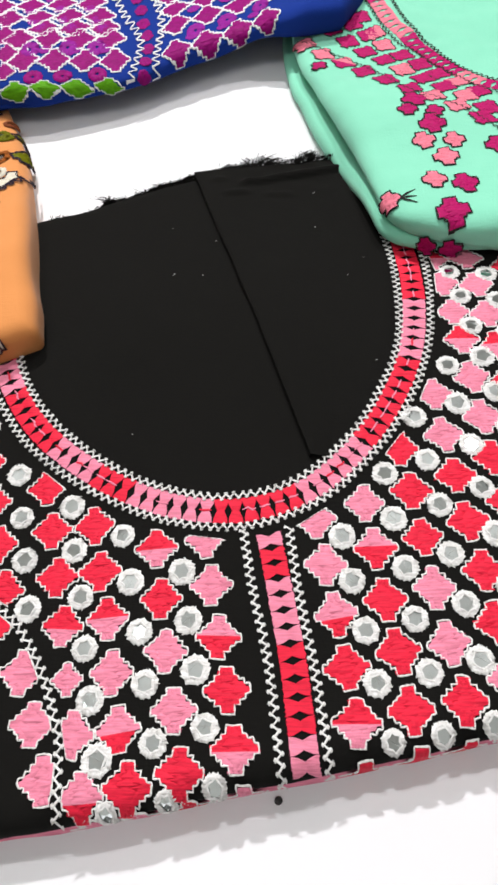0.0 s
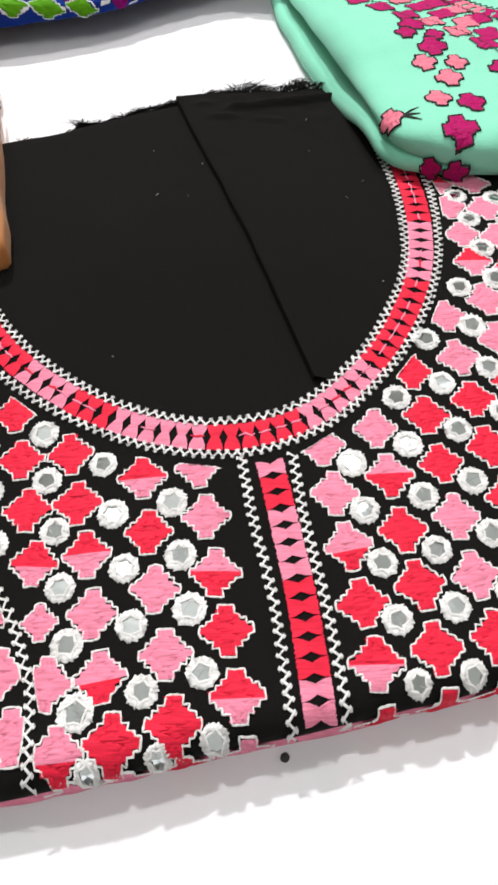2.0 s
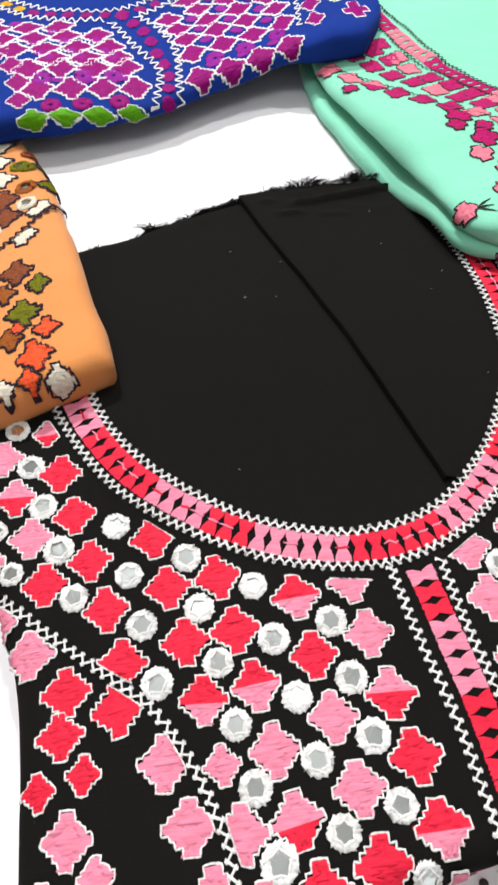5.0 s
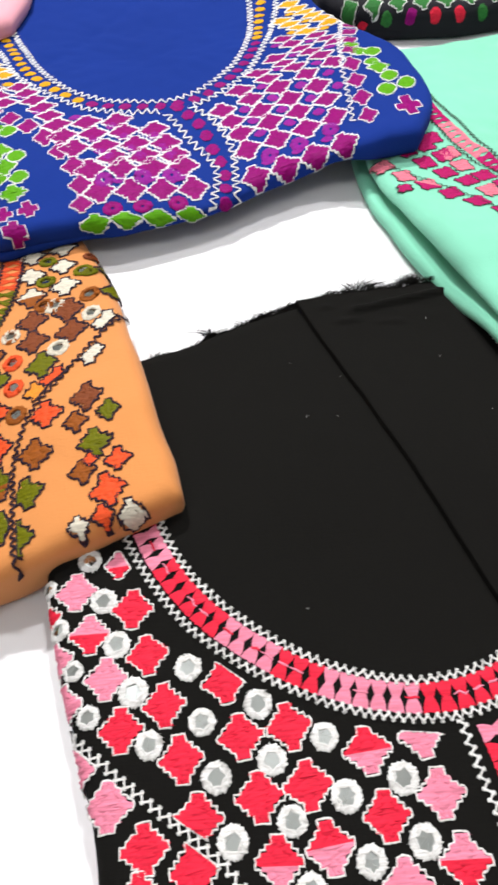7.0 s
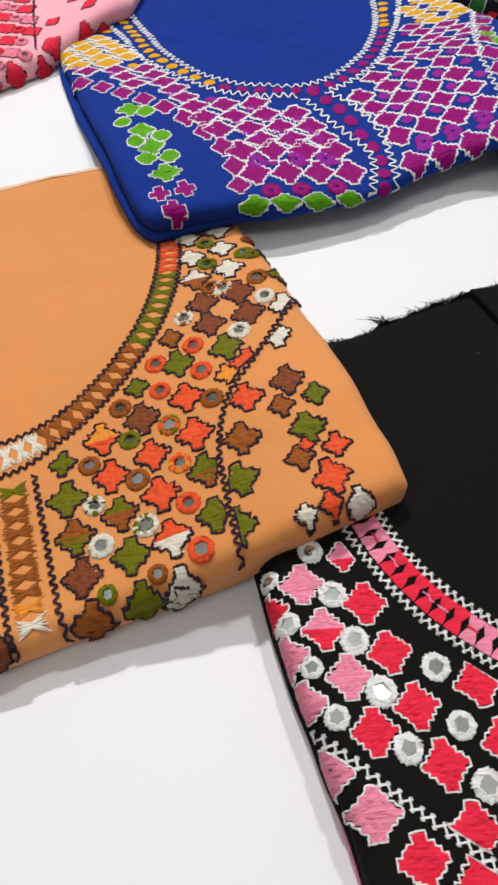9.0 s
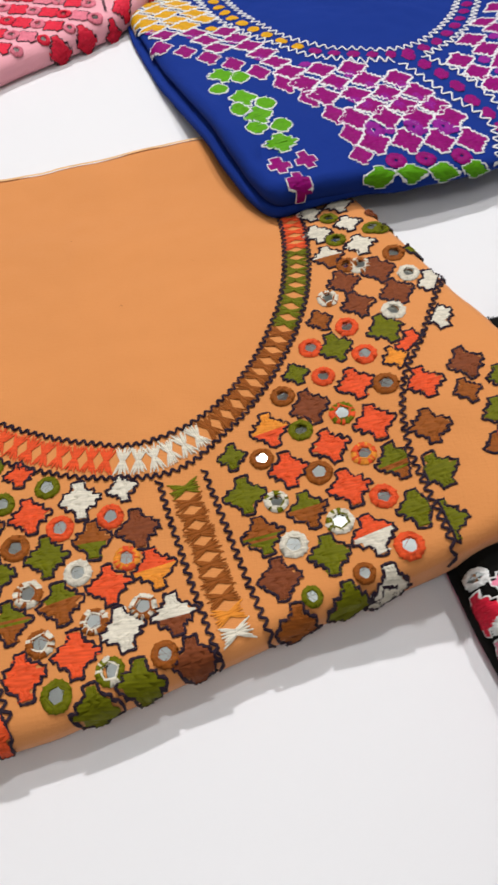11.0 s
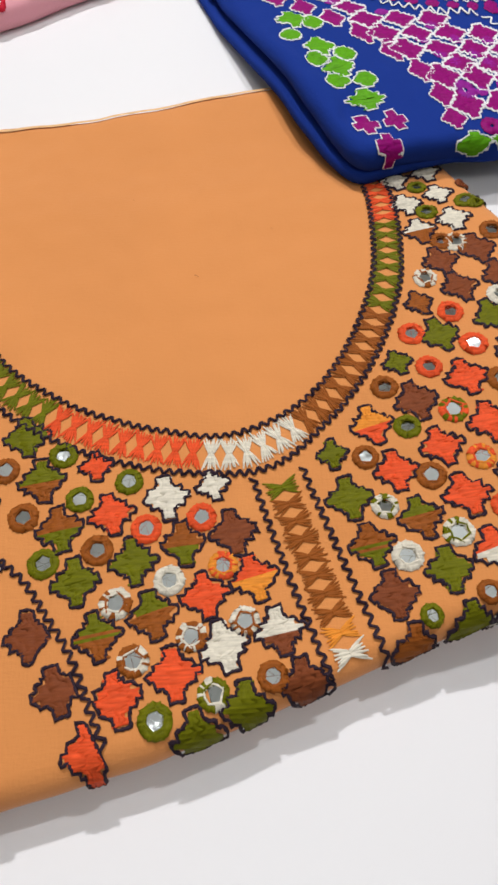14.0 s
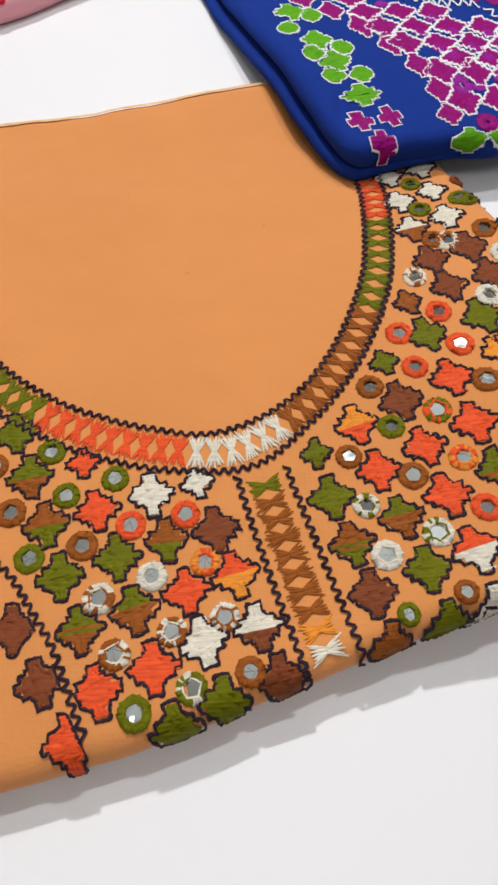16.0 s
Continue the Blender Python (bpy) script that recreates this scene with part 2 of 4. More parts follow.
                for a, _ in steps:
                    c, s = math.cos(radians(a)), math.sin(radians(a))
                    rings.append(np.column_stack([rim - away * (half * (1 - c))[:, None], lo + half * (1 + s) * 0.98]))
                rings.append(np.column_stack([rim - away * 0.02, lo + half * 1.96]))
            for ring in rings:
                verts.extend(map(tuple, ring))
            for r in range(len(rings) - 1):
                for i in range(n):
                    j = (i + 1) % n
                    f = (r * n + i, r * n + j, (r + 1) * n + j, (r + 1) * n + i)
                    faces.append(f if self.flow > 0 else f[::-1])
            if upper:
                verts.append((*centre, float(self.height(centre[None])[0])))
                last = (len(rings) - 1) * n
                for i in range(n):
                    f = (last + i, last + (i + 1) % n, len(verts) - 1)
                    faces.append(f if self.flow > 0 else f[::-1])
            me = bpy.data.meshes.new("cloth_layer")
            me.from_pydata([tuple(v) for v in self.laid(verts)], [], faces)
            me.polygons.foreach_set("use_smooth", [True] * len(faces))
            me.materials.append(self.mat)
            part("top_layer" if upper else "folded_layer", me, self.thing)


class Stitches:
    """Gathers strands of floss on a garment and makes one mesh of them."""

    def __init__(self, garment):
        self.g, self.flat, self.lift, self.faces, self.mats, self.slots = garment, [], [], [], [], []

    def slot(self, code):
        code = self.g.swap.get(code, code)
        if code not in self.slots:
            self.slots.append(code)
        return self.slots.index(code)

    def sheet(self, lines, lifts, codes, closed=False):
        """Neighbouring polylines of equal length, alternately ridge and furrow, joined into one piece of satin stitch."""
        base, m = len(self.lift), len(lines[0])
        for line, lift in zip(lines, lifts):
            self.flat.extend(line)
            self.lift.extend(lift)
        n = len(lines)
        for i in range(n if closed else n - 1):
            j = (i + 1) % n
            k = self.slot(codes[i])
            for q in range(m - 1):
                self.faces.append((base + i * m + q, base + i * m + q + 1, base + j * m + q + 1, base + j * m + q))
                self.mats.append(k)

    def cord(self, pts, widths, code, rise=0.5, closed=False, up=0.0):
        """One continuous strand along pts."""
        p = np.asarray(pts, float)
        if closed:
            t = np.roll(p, -1, 0) - np.roll(p, 1, 0)
        else:
            t = np.gradient(p, axis=0)
        t /= np.maximum(np.hypot(*t.T), 1e-9)[:, None]
        nrm = np.column_stack([-t[:, 1], t[:, 0]])
        w = np.broadcast_to(np.asarray(widths, float), (len(p),)) / 2
        base = len(self.lift)
        for i in range(len(p)):
            self.flat.extend([p[i] - nrm[i] * w[i], p[i], p[i] + nrm[i] * w[i]])
            self.lift.extend([0.0001 + up, up + 2 * w[i] * rise, 0.0001 + up])
        k = self.slot(code)
        n = len(p)
        for i in range(n if closed else n - 1):
            a, c = base + 3 * i, base + 3 * ((i + 1) % n)
            self.faces += [(a + 1, c + 1, c, a), (a + 2, c + 2, c + 1, a + 1)]
            self.mats += [k, k]

    def tack(self, a, b, code):
        """A tiny stitch that joins strand point a to strand point b."""
        self.faces.append((a, b, b + 1))
        self.mats.append(self.slot(code))

    def mesh(self, name, flip=False, base=0.0003):
        place = self.g.drape(np.array(self.flat), np.array(self.lift) + base)
        me = bpy.data.meshes.new(name)
        me.from_pydata([tuple(v) for v in place], [], [f[::-1] for f in self.faces] if flip else self.faces)
        for c in self.slots:
            me.materials.append(THREAD[c])
        me.polygons.foreach_set("material_index", self.mats)
        me.polygons.foreach_set("use_smooth", [True] * len(self.faces))
        return me


def frame_at(x, y, turn):
    c, s = math.cos(radians(turn)), math.sin(radians(turn))
    return lambda u, v: (x + c * u - s * v, y + s * u + c * v)


# half-widths of a motif from its middle row to its tip
STEPS = ((0.20, 1.0), (0.42, 0.76), (0.64, 0.53), (1.01, 0.30))
FLOWER = ((0.36, 1.0), (0.52, 0.68), (1.01, 0.46))
PLUS = ((0.36, 1.0), (1.01, 0.42))
SPIKY = ((0.17, 1.0), (0.28, 0.72), (0.44, 0.74), (0.60, 0.42), (1.01, 0.28))
OVAL = ((0.25, 1.0), (0.5, 0.88), (0.75, 0.68), (1.01, 0.4))


def half_width(shape, v):
    for limit, w in shape:
        if abs(v) < limit:
            return w
    return 0.2


def motif(g, x, y, turn, size, codes, shape=STEPS, edge="W", edge_width=0.00085, tall=1.0, row=0.0009, fence=None):
    """A filled satin-stitch motif with its outline stitch. codes: one colour, or the upper and the lower one."""
    at = frame_at(x, y, turn + random.uniform(-6, 6))
    hu, hv = size / 2 * random.uniform(0.95, 1.05), size / 2 * tall * random.uniform(0.95, 1.05)
    n = max(8, int(2 * hv / row))
    cut = random.uniform(-0.25, 0.15)
    ragged = 0.12 if shape is SPIKY else 0.05
    slope = random.uniform(-0.0006, 0.0006)
    side, ends = None, []
    if fence is not None:
        gap = fence - np.array((x, y))
        k = int(np.argmin(np.hypot(*gap.T)))
        span = float(np.hypot(*gap[k]))
        if span < size * 0.62:
            side = (gap[k] / max(span, 1e-6), span - 0.0022)

    def held(q):
        """The point, kept on its side of the dividing line."""
        if side is None:
            return q
        far = (q[0] - x) * side[0][0] + (q[1] - y) * side[0][1] - side[1]
        return q if far < 0 else (q[0] - side[0][0] * far, q[1] - side[0][1] * far)

    for i in range(n):
        v = -1 + (2 * i + 1) / n
        w = half_width(shape, v) * hu + 0.0003
        ends.append((-w - random.uniform(-ragged, ragged) * hu, w + random.uniform(-ragged, ragged) * hu, v * hv))
    lines, lifts, cols = [], [], []
    deep, puff = (0.62 if shape is SPIKY else 0.5) * row, 0.00035 + 0.5 * row
    for i, (a, b, v) in enumerate(ends):
        code = codes[0] if v / hv > cut + (random.gauss(0, 0.2) if shape is SPIKY else 0) or len(codes) == 1 else codes[-1]
        pa, pb = ends[i - 1][:2] if i else (a, b)
        # each row is two or three stitches long, with a dip where one ends and the next begins
        b1, b2 = random.uniform(0.22, 0.44), random.uniform(0.56, 0.80)
        dip1, dip2 = (puff * random.choice((0.25, 0.35, 0.9)) for _ in range(2))
        high, skew = puff * random.uniform(0.85, 1.2), random.gauss(0, 0.0002)
        for lo, hi, vv, drop in ((max(a, pa), min(b, pb), v - hv / n, deep), (a, b, v, 0.0)):
            tips = [lo + (hi - lo) * f for f in (0, 0.10, b1 - 0.05, b1, b1 + 0.05, b2 - 0.05, b2, b2 + 0.05, 0.90, 1)]
            lines.append([held(at(u, vv + (slope + skew * (drop == 0)) * u / hu)) for u in tips])
            lifts.append([0.0001] + [max(0.0001, h - drop) for h in (high * 0.75, high, dip1, high, high, dip2, high, high * 0.75)] + [0.0001])
            cols.append(code)
    lines.append([held(at(u, ends[-1][2] + hv / n)) for u in np.linspace(ends[-1][0] * 0.8, ends[-1][1] * 0.8, 10)])
    lifts.append([0.0001] * 10)
    cols.append(cols[-1])
    st = Stitches(g)
    st.sheet(lines, lifts, cols)
    ob = part("embroidered_motif", st.mesh("embroidered_motif"), g.thing)
    if edge:
        lims = [0.0] + [min(s[0], 1.0) for s in shape]
        quarter = []
        for (lim, w), lo in zip(shape, lims):
            quarter += [(w, lo), (w * 0.97, min(lim, 1.0))]
        quarter.append((0.0, 1.0))
        loop = quarter + [(-u, v) for u, v in quarter[::-1]][1:] + [(-u, -v) for u, v in quarter][1:] + [(u, -v) for u, v in quarter[::-1]][1:-1]
        grow, wob = edge_width * 0.45, (0.0007 if shape is SPIKY else 0.00045)
        pts = [np.array(held(at(u * (hu + grow) + random.uniform(-wob, wob), v * (hv + grow) + random.uniform(-wob, wob)))) for u, v in loop]
        dense = []
        for a, b in zip(pts, pts[1:] + pts[:1]):
            m = int(np.hypot(*(b - a)) / 0.0009)
            dense += [a + (b - a) * k / max(m, 1) for k in range(m)]
        dense = np.array(dense)
        dense = dense if shape is SPIKY else 0.9 * dense + 0.05 * (np.roll(dense, 1, 0) + np.roll(dense, -1, 0))
        widths = [edge_width * (1.15 if k % 2 else 0.75) * random.uniform(0.85, 1.15) for k in range(len(dense))]
        st2 = Stitches(g)
        st2.cord(dense, widths, edge, 0.75, True)
        part("outline_stitch", st2.mesh("outline_stitch"), ob)
    return ob


def roundel(g, x, y, size, codes, glass=0.235, spiky=True, tilt=0.05):
    """A small round mirror held by a ring of buttonhole stitches."""
    d, near = g.inside(np.array([[x, y]]))
    if d[0] < -0.004 and glass > 0.1:
        return None
    if d[0] < 0.0022 and glass > 0.1:
        way = (near[0] - (x, y)) / max(abs(d[0]), 1e-6) * (1 if d[0] < 0 else -1)
        x, y = near[0] + way * 0.0022
        size *= 0.88
    if d[0] < 0.009 and glass > 0.1:
        # seen and sewn smaller where the cloth turns down
        size *= 0.78
    r1, r0 = size / 2, size * glass
    n = 21 if spiky else 24
    spin = random.uniform(0, 6.28)
    lines, lifts, cols = [], [], []
    top = 0.0012 if spiky else 0.0015
    for i in range(n):
        a = spin + 6.283 * i / n
        jag = random.uniform(0.90, 1.04) if spiky else random.uniform(0.92, 1.05)
        square = 1 + (0.11 if spiky else 0.04) * math.cos(4 * (a - spin))
        second = len(codes) > 1 and random.random() < 0.4
        for da, outer, drop in ((0.0, 0.87 if spiky else 0.93, 0.0010 if spiky else 0.0007), (3.1416 / n, jag, 0.0)):
            ra, rb = r0 * square * random.uniform(0.9, 1.05), r1 * outer
            lean = random.uniform(-0.16, 0.16)
            line, lift = [], []
            for k, h in ((0, 0.45), (0.25, 0.9), (0.55, 1.0), (0.85, 0.7), (1.0, 0.05)):
                r = ra + (rb - ra) * k
                line.append((x + r * math.cos(a + da + lean * k), y + r * math.sin(a + da + lean * k)))
                lift.append(max(0.0001, top * h - drop))
            lines.append(line)
            lifts.append(lift)
            cols.append(codes[1] if second else codes[0])
    st = Stitches(g)
    st.sheet(lines, lifts, cols, True)
    if glass > 0.1:
        # strands laid across the rim of the glass, four or five to a mirror
        m, turn = random.choice((5, 6)), random.uniform(0, 6.28)
        for i in range(m):
            a0, a1 = (turn + 6.283 * (i + k) / m + random.uniform(-0.14, 0.14) for k in (-0.12, 1.12))
            far, half = r0 * random.uniform(1.35, 1.75), random.uniform(0.92, 1.12) if spiky else random.uniform(1.05, 1.2)
            p0, p1 = (np.array((x + far * math.cos(a), y + far * math.sin(a))) for a in (a0, a1))
            mid = (p0 + p1) / 2
            mid = np.array((x, y)) + (mid - (x, y)) / max(np.hypot(*(mid - (x, y))), 1e-6) * r0 * half
            st.tack(5 * (n * i // m) + 2, len(st.lift), codes[0])
            st.cord([p0, (p0 + mid) / 2, mid, (p1 + mid) / 2, p1], (0.0004, 0.0007, 0.0008, 0.0007, 0.0004), random.choice(codes), 0.6, up=top * 0.75)
    ob = part("mirror_roundel", st.mesh("mirror_roundel", True), g.thing)
    if glass < 0.1:
        return ob
    m = 16
    flat = np.array([(x, y)] + [(x + r0 * 1.2 * math.cos(6.283 * i / m), y + r0 * 1.2 * math.sin(6.283 * i / m)) for i in range(m)])
    e = r0 * 0.6
    mid, px, mx, py, my = g.drape(np.array([(x, y), (x + e, y), (x - e, y), (x, y + e), (x, y - e)]), 0.0006)
    sx, sy = np.clip([(px - mx)[2] / (2 * e), (py - my)[2] / (2 * e)], -2.0, 2.0) + np.array([random.gauss(0, tilt), random.gauss(0, tilt)])
    place = np.column_stack([flat + (mid[:2] - (x, y)), mid[2] + (flat[:, 0] - x) * sx + (flat[:, 1] - y) * sy])
    if d[0] < 0.0022:
        place = g.drape(flat, 0.0006)
    me = bpy.data.meshes.new("mirror_disc")
    me.from_pydata([tuple(v) for v in place], [], [(0, i + 1, (i + 1) % m + 1) for i in range(m)])
    me.materials.append(MIRROR)
    part("mirror_disc", me, ob, "small round mirror sewn in")
    return ob


def along(path, s):
    d = np.concatenate([[0], np.cumsum(np.hypot(*np.diff(path, axis=0).T))])
    p = np.array([np.interp(s, d, path[:, 0]), np.interp(s, d, path[:, 1])])
    q = np.array([np.interp(s + 0.001, d, path[:, 0]), np.interp(s + 0.001, d, path[:, 1])])
    q0 = np.array([np.interp(s - 0.001, d, path[:, 0]), np.interp(s - 0.001, d, path[:, 1])])
    t = (q - q0) / max(np.hypot(*(q - q0)), 1e-9)
    return p, t, np.array([-t[1], t[0]]), d[-1]


def zigzag(g, pts, amp, pitch, width, code, over=0.2, shift=0.0):
    """A herringbone line along a path, moved sideways by shift; over: how far its stitches run past the turns."""
    path = curve_through(pts, 0.002)
    total = along(path, 0)[3]
    n = int(total / (pitch / 2))
    line = []
    for i in range(n + 1):
        p, t, nn, _ = along(path, i * pitch / 2)
        sgn = 1 if i % 2 else -1
        tip = p + nn * (shift + amp * sgn * random.uniform(0.85, 1.12)) + t * random.uniform(-0.0003, 0.0003)
        if over > 0.25:
            line += [tip + t * pitch * 0.17 + nn * amp * sgn * over * 0.4, tip + nn * amp * sgn * over * 0.5, tip - t * pitch * 0.17 + nn * amp * sgn * over * 0.4]
        else:
            line += [tip - t * pitch * 0.06, tip + t * pitch * 0.06]
    widths = [width * random.uniform(0.8, 1.2) for _ in line]
    st = Stitches(g)
    st.cord(line, widths, code, 0.65)
    return part("zigzag_stitch", st.mesh("zigzag_stitch", base=0.0007), g.thing)


def band(g, pts, half, cell, colors, pinch=0.55, rows=9, tie=None):
    """A ladder of bow-tie satin blocks along a path; colors: one code for each block in turn."""
    path = curve_through(pts, 0.002)
    total = along(path, 0)[3]
    n = int(total / cell)
    for i in range(n):
        code = colors[min(len(colors) - 1, int(i * len(colors) / n))]
        st = Stitches(g)
        c, t, nn, _ = along(path, (i + 0.5) * cell)
        lines, lifts, cols = [], [], []
        for k in range(2 * rows + 1):
            v = (-1 + k / rows) * cell * 0.495
            ridge = k % 2
            o1, o2 = (half * (random.uniform(0.93, 1.06) if pinch > 0.3 else random.uniform(0.78, 1.14)) * (1.0 if ridge else 0.95) for _ in range(2))
            pin = pinch * random.uniform(0.92, 1.08)
            lines.append([c + nn * o * f + t * v * ((pin + (1 - pin) * f) if pinch < 0.3 else 1 - (1 - pin) * (1 - f) ** 2) for o, f in ((-o1, 1), (-o1, 0.6), (-o1, 0.12), (0, 0), (o2, 0.12), (o2, 0.6), (o2, 1))])
            h = 0.00062 if ridge else 0.00030
            lifts.append([0.0001, h, h, 0.0002, h, h, 0.0001])
            cols.append(code)
        if pinch > 0.3:
            st.sheet(lines, lifts, cols)
        else:
            # loose strands that cross in the middle like a sheaf
            for k in range(7):
                v0, v1 = ((-1 + k / 3) * cell * 0.52 + random.gauss(0, 0.0002) for _ in range(2))
                o1, o2 = (half * random.uniform(0.82, 1.16) for _ in range(2))
                mid = c + t * (v0 + v1) / 2 * 0.2
                ends = c - nn * o1 + t * v0, c + nn * o2 + t * v1
                first = len(st.lift)
                st.cord([ends[0], mid + (ends[0] - mid) * 0.5, mid, mid + (ends[1] - mid) * 0.5, ends[1]], (0.0005, 0.00115, 0.0009, 0.00115, 0.0005), code, 0.6, up=0.0002 * (k % 3))
                if k:
                    st.tack(first - 15 + 6, first + 6, code)
            st.tack(first + 6, first + 15 + 3, code)
            st.cord([c - t * 0.0012, c, c + t * 0.0012], (0.0006, 0.0009, 0.0006), code, 0.8, up=0.0005)
        if tie and random.random() < 0.6:
            bend = nn * random.gauss(0, 0.0003)
            st.cord([c - t * cell * 0.38, c - t * cell * 0.15 + bend, c + t * cell * 0.15 - bend, c + t * cell * random.uniform(0.2, 0.6)], (0.0005, 0.0010, 0.0010, 0.0005), tie if code == "R" or random.random() < 0.5 else "R", 0.6, up=0.0006)
        part("satin_block", st.mesh("satin_block", pinch > 0.3), g.thing)


def column(g, start, end, codes, turn, size, shape=STEPS, edge="W", tall=0.95, **more):
    """A column of motifs from start to end; a small letter makes a small motif, a dot none, two letters a two-coloured one."""
    codes = codes.split()
    for i, c in enumerate(codes):
        s = i / max(1, len(codes) - 1)
        x, y = start[0] + (end[0] - start[0]) * s, start[1] + (end[1] - start[1]) * s
        # the outermost ones bend over the rounded edge
        d, near = g.inside(np.array([[x, y]]))
        if d[0] < -0.008:
            x, y = near[0] + (near[0] - (x, y)) / d[0] * 0.008
        if c != ".":
            motif(g, x + random.uniform(-1, 1) * 0.0006, y + random.uniform(-1, 1) * 0.0006, turn, size * (0.72 if c.islower() else 1), c.upper(), shape, edge, tall=tall, **more)


def mirrors(g, start, end, n, size, codes, **more):
    codes = codes.split()
    for i in range(n):
        s = i / max(1, n - 1)
        roundel(g, start[0] + (end[0] - start[0]) * s + random.uniform(-1, 1) * 0.0007, start[1] + (end[1] - start[1]) * s + random.uniform(-1, 1) * 0.0007, size * random.uniform(0.94, 1.06), codes[i % len(codes)], **more)


def within(poly, x, y):
    hit = False
    for (xa, ya), (xb, yb) in zip(poly, poly[1:] + poly[:1]):
        if (ya > y) != (yb > y) and x < (xb - xa) * (y - ya) / (yb - ya) + xa:
            hit = not hit
    return hit


# -- black suit with red and pink work --


def black_top(x, y):
    return 0.025 - 0.021 * smooth(0.25, 0.45, y)


black = Garment(
    "folded_suit", "folded black cotton suit with red and pink mirror-work neckline", CLOTH["black"],
    [(-0.150, 0.026), (-0.09, 0.034), (0.0, 0.052), (0.1, 0.073), (0.185, 0.094), (0.205, 0.18), (0.215, 0.26), (0.20, 0.37), (0.15, 0.447),
     (0.046, 0.434), (-0.051, 0.4175), (-0.122, 0.389), (-0.17, 0.367), (-0.195, 0.30), (-0.190, 0.235), (-0.171, 0.162), (-0.158, 0.114)],
    black_top, lambda x, y: 0 * x, layers=2, radius=0.011, sharp=(0, 4), seed=2.0, spill=0.002)
BK_NECK_IN = [(0.064, 0.375), (0.071, 0.325), (0.071, 0.284), (0.067, 0.258), (0.055, 0.230), (0.040, 0.207), (0.014, 0.184), (-0.018, 0.176), (-0.045, 0.180), (-0.075, 0.193), (-0.108, 0.219), (-0.128, 0.248), (-0.140, 0.285), (-0.144, 0.31)]
BK_NECK_OUT = [(0.089, 0.365), (0.093, 0.325), (0.092, 0.290), (0.088, 0.262), (0.078, 0.233), (0.061, 0.204), (0.036, 0.177), (0.014, 0.164), (-0.012, 0.157), (-0.044, 0.160), (-0.072, 0.170), (-0.102, 0.187), (-0.127, 0.209), (-0.150, 0.245), (-0.160, 0.28)]
mid = curve_through(BK_NECK_IN, 0.01)
mid_out = curve_through(BK_NECK_OUT, 0.01)
k_in, k_out = np.linspace(0, 1, len(mid)), np.linspace(0, 1, len(mid_out))
BK_MID = [(0.5 * (np.interp(s, k_in, mid[:, 0]) + np.interp(s, k_out, mid_out[:, 0])), 0.5 * (np.interp(s, k_in, mid[:, 1]) + np.interp(s, k_out, mid_out[:, 1]))) for s in np.linspace(0, 1, 16)]
zigzag(black, BK_NECK_IN, 0.0016, 0.0040, 0.00088, "W", 0.4, 0.0019)
zigzag(black, BK_NECK_OUT, 0.0016, 0.0040, 0.00088, "W", 0.4, -0.0017)
BK_RUNS = "".join(c * n for c, n in (("R", 11), ("P", 6), ("R", 8), ("P", 6), ("R", 6), ("P", 6), ("R", 3), ("P", 4), ("R", 6), ("P", 3), ("R", 6)))
band(black, BK_MID, 0.0063, 0.0070, BK_RUNS, 0.46, 9, "P")
band(black, [(0.0025, 0.156), (0.008, 0.128), (0.0135, 0.097), (0.0185, 0.054)], 0.0058, 0.0072, "PRRPPPPRRRRRPP", 0.48, 9)
zigzag(black, [(-0.009, 0.157), (-0.004, 0.128), (0.003, 0.097), (0.009, 0.05)], 0.0016, 0.0042, 0.00088, "W", 0.4)
zigzag(black, [(0.012, 0.159), (0.016, 0.128), (0.022, 0.097), (0.028, 0.053)], 0.0016, 0.0042, 0.00088, "W", 0.4)
BK_SIDE = [(-0.174, 0.166), (-0.154, 0.149), (-0.130, 0.130), (-0.108, 0.113), (-0.095, 0.096), (-0.086, 0.078), (-0.081, 0.062), (-0.079, 0.036)]
BK_FENCE = np.concatenate([curve_through(BK_SIDE, 0.001), curve_through(BK_NECK_OUT, 0.001) + (0.0, -0.0015)])
zigzag(black, BK_SIDE, 0.0016, 0.0046, 0.00088, "W", 0.4)
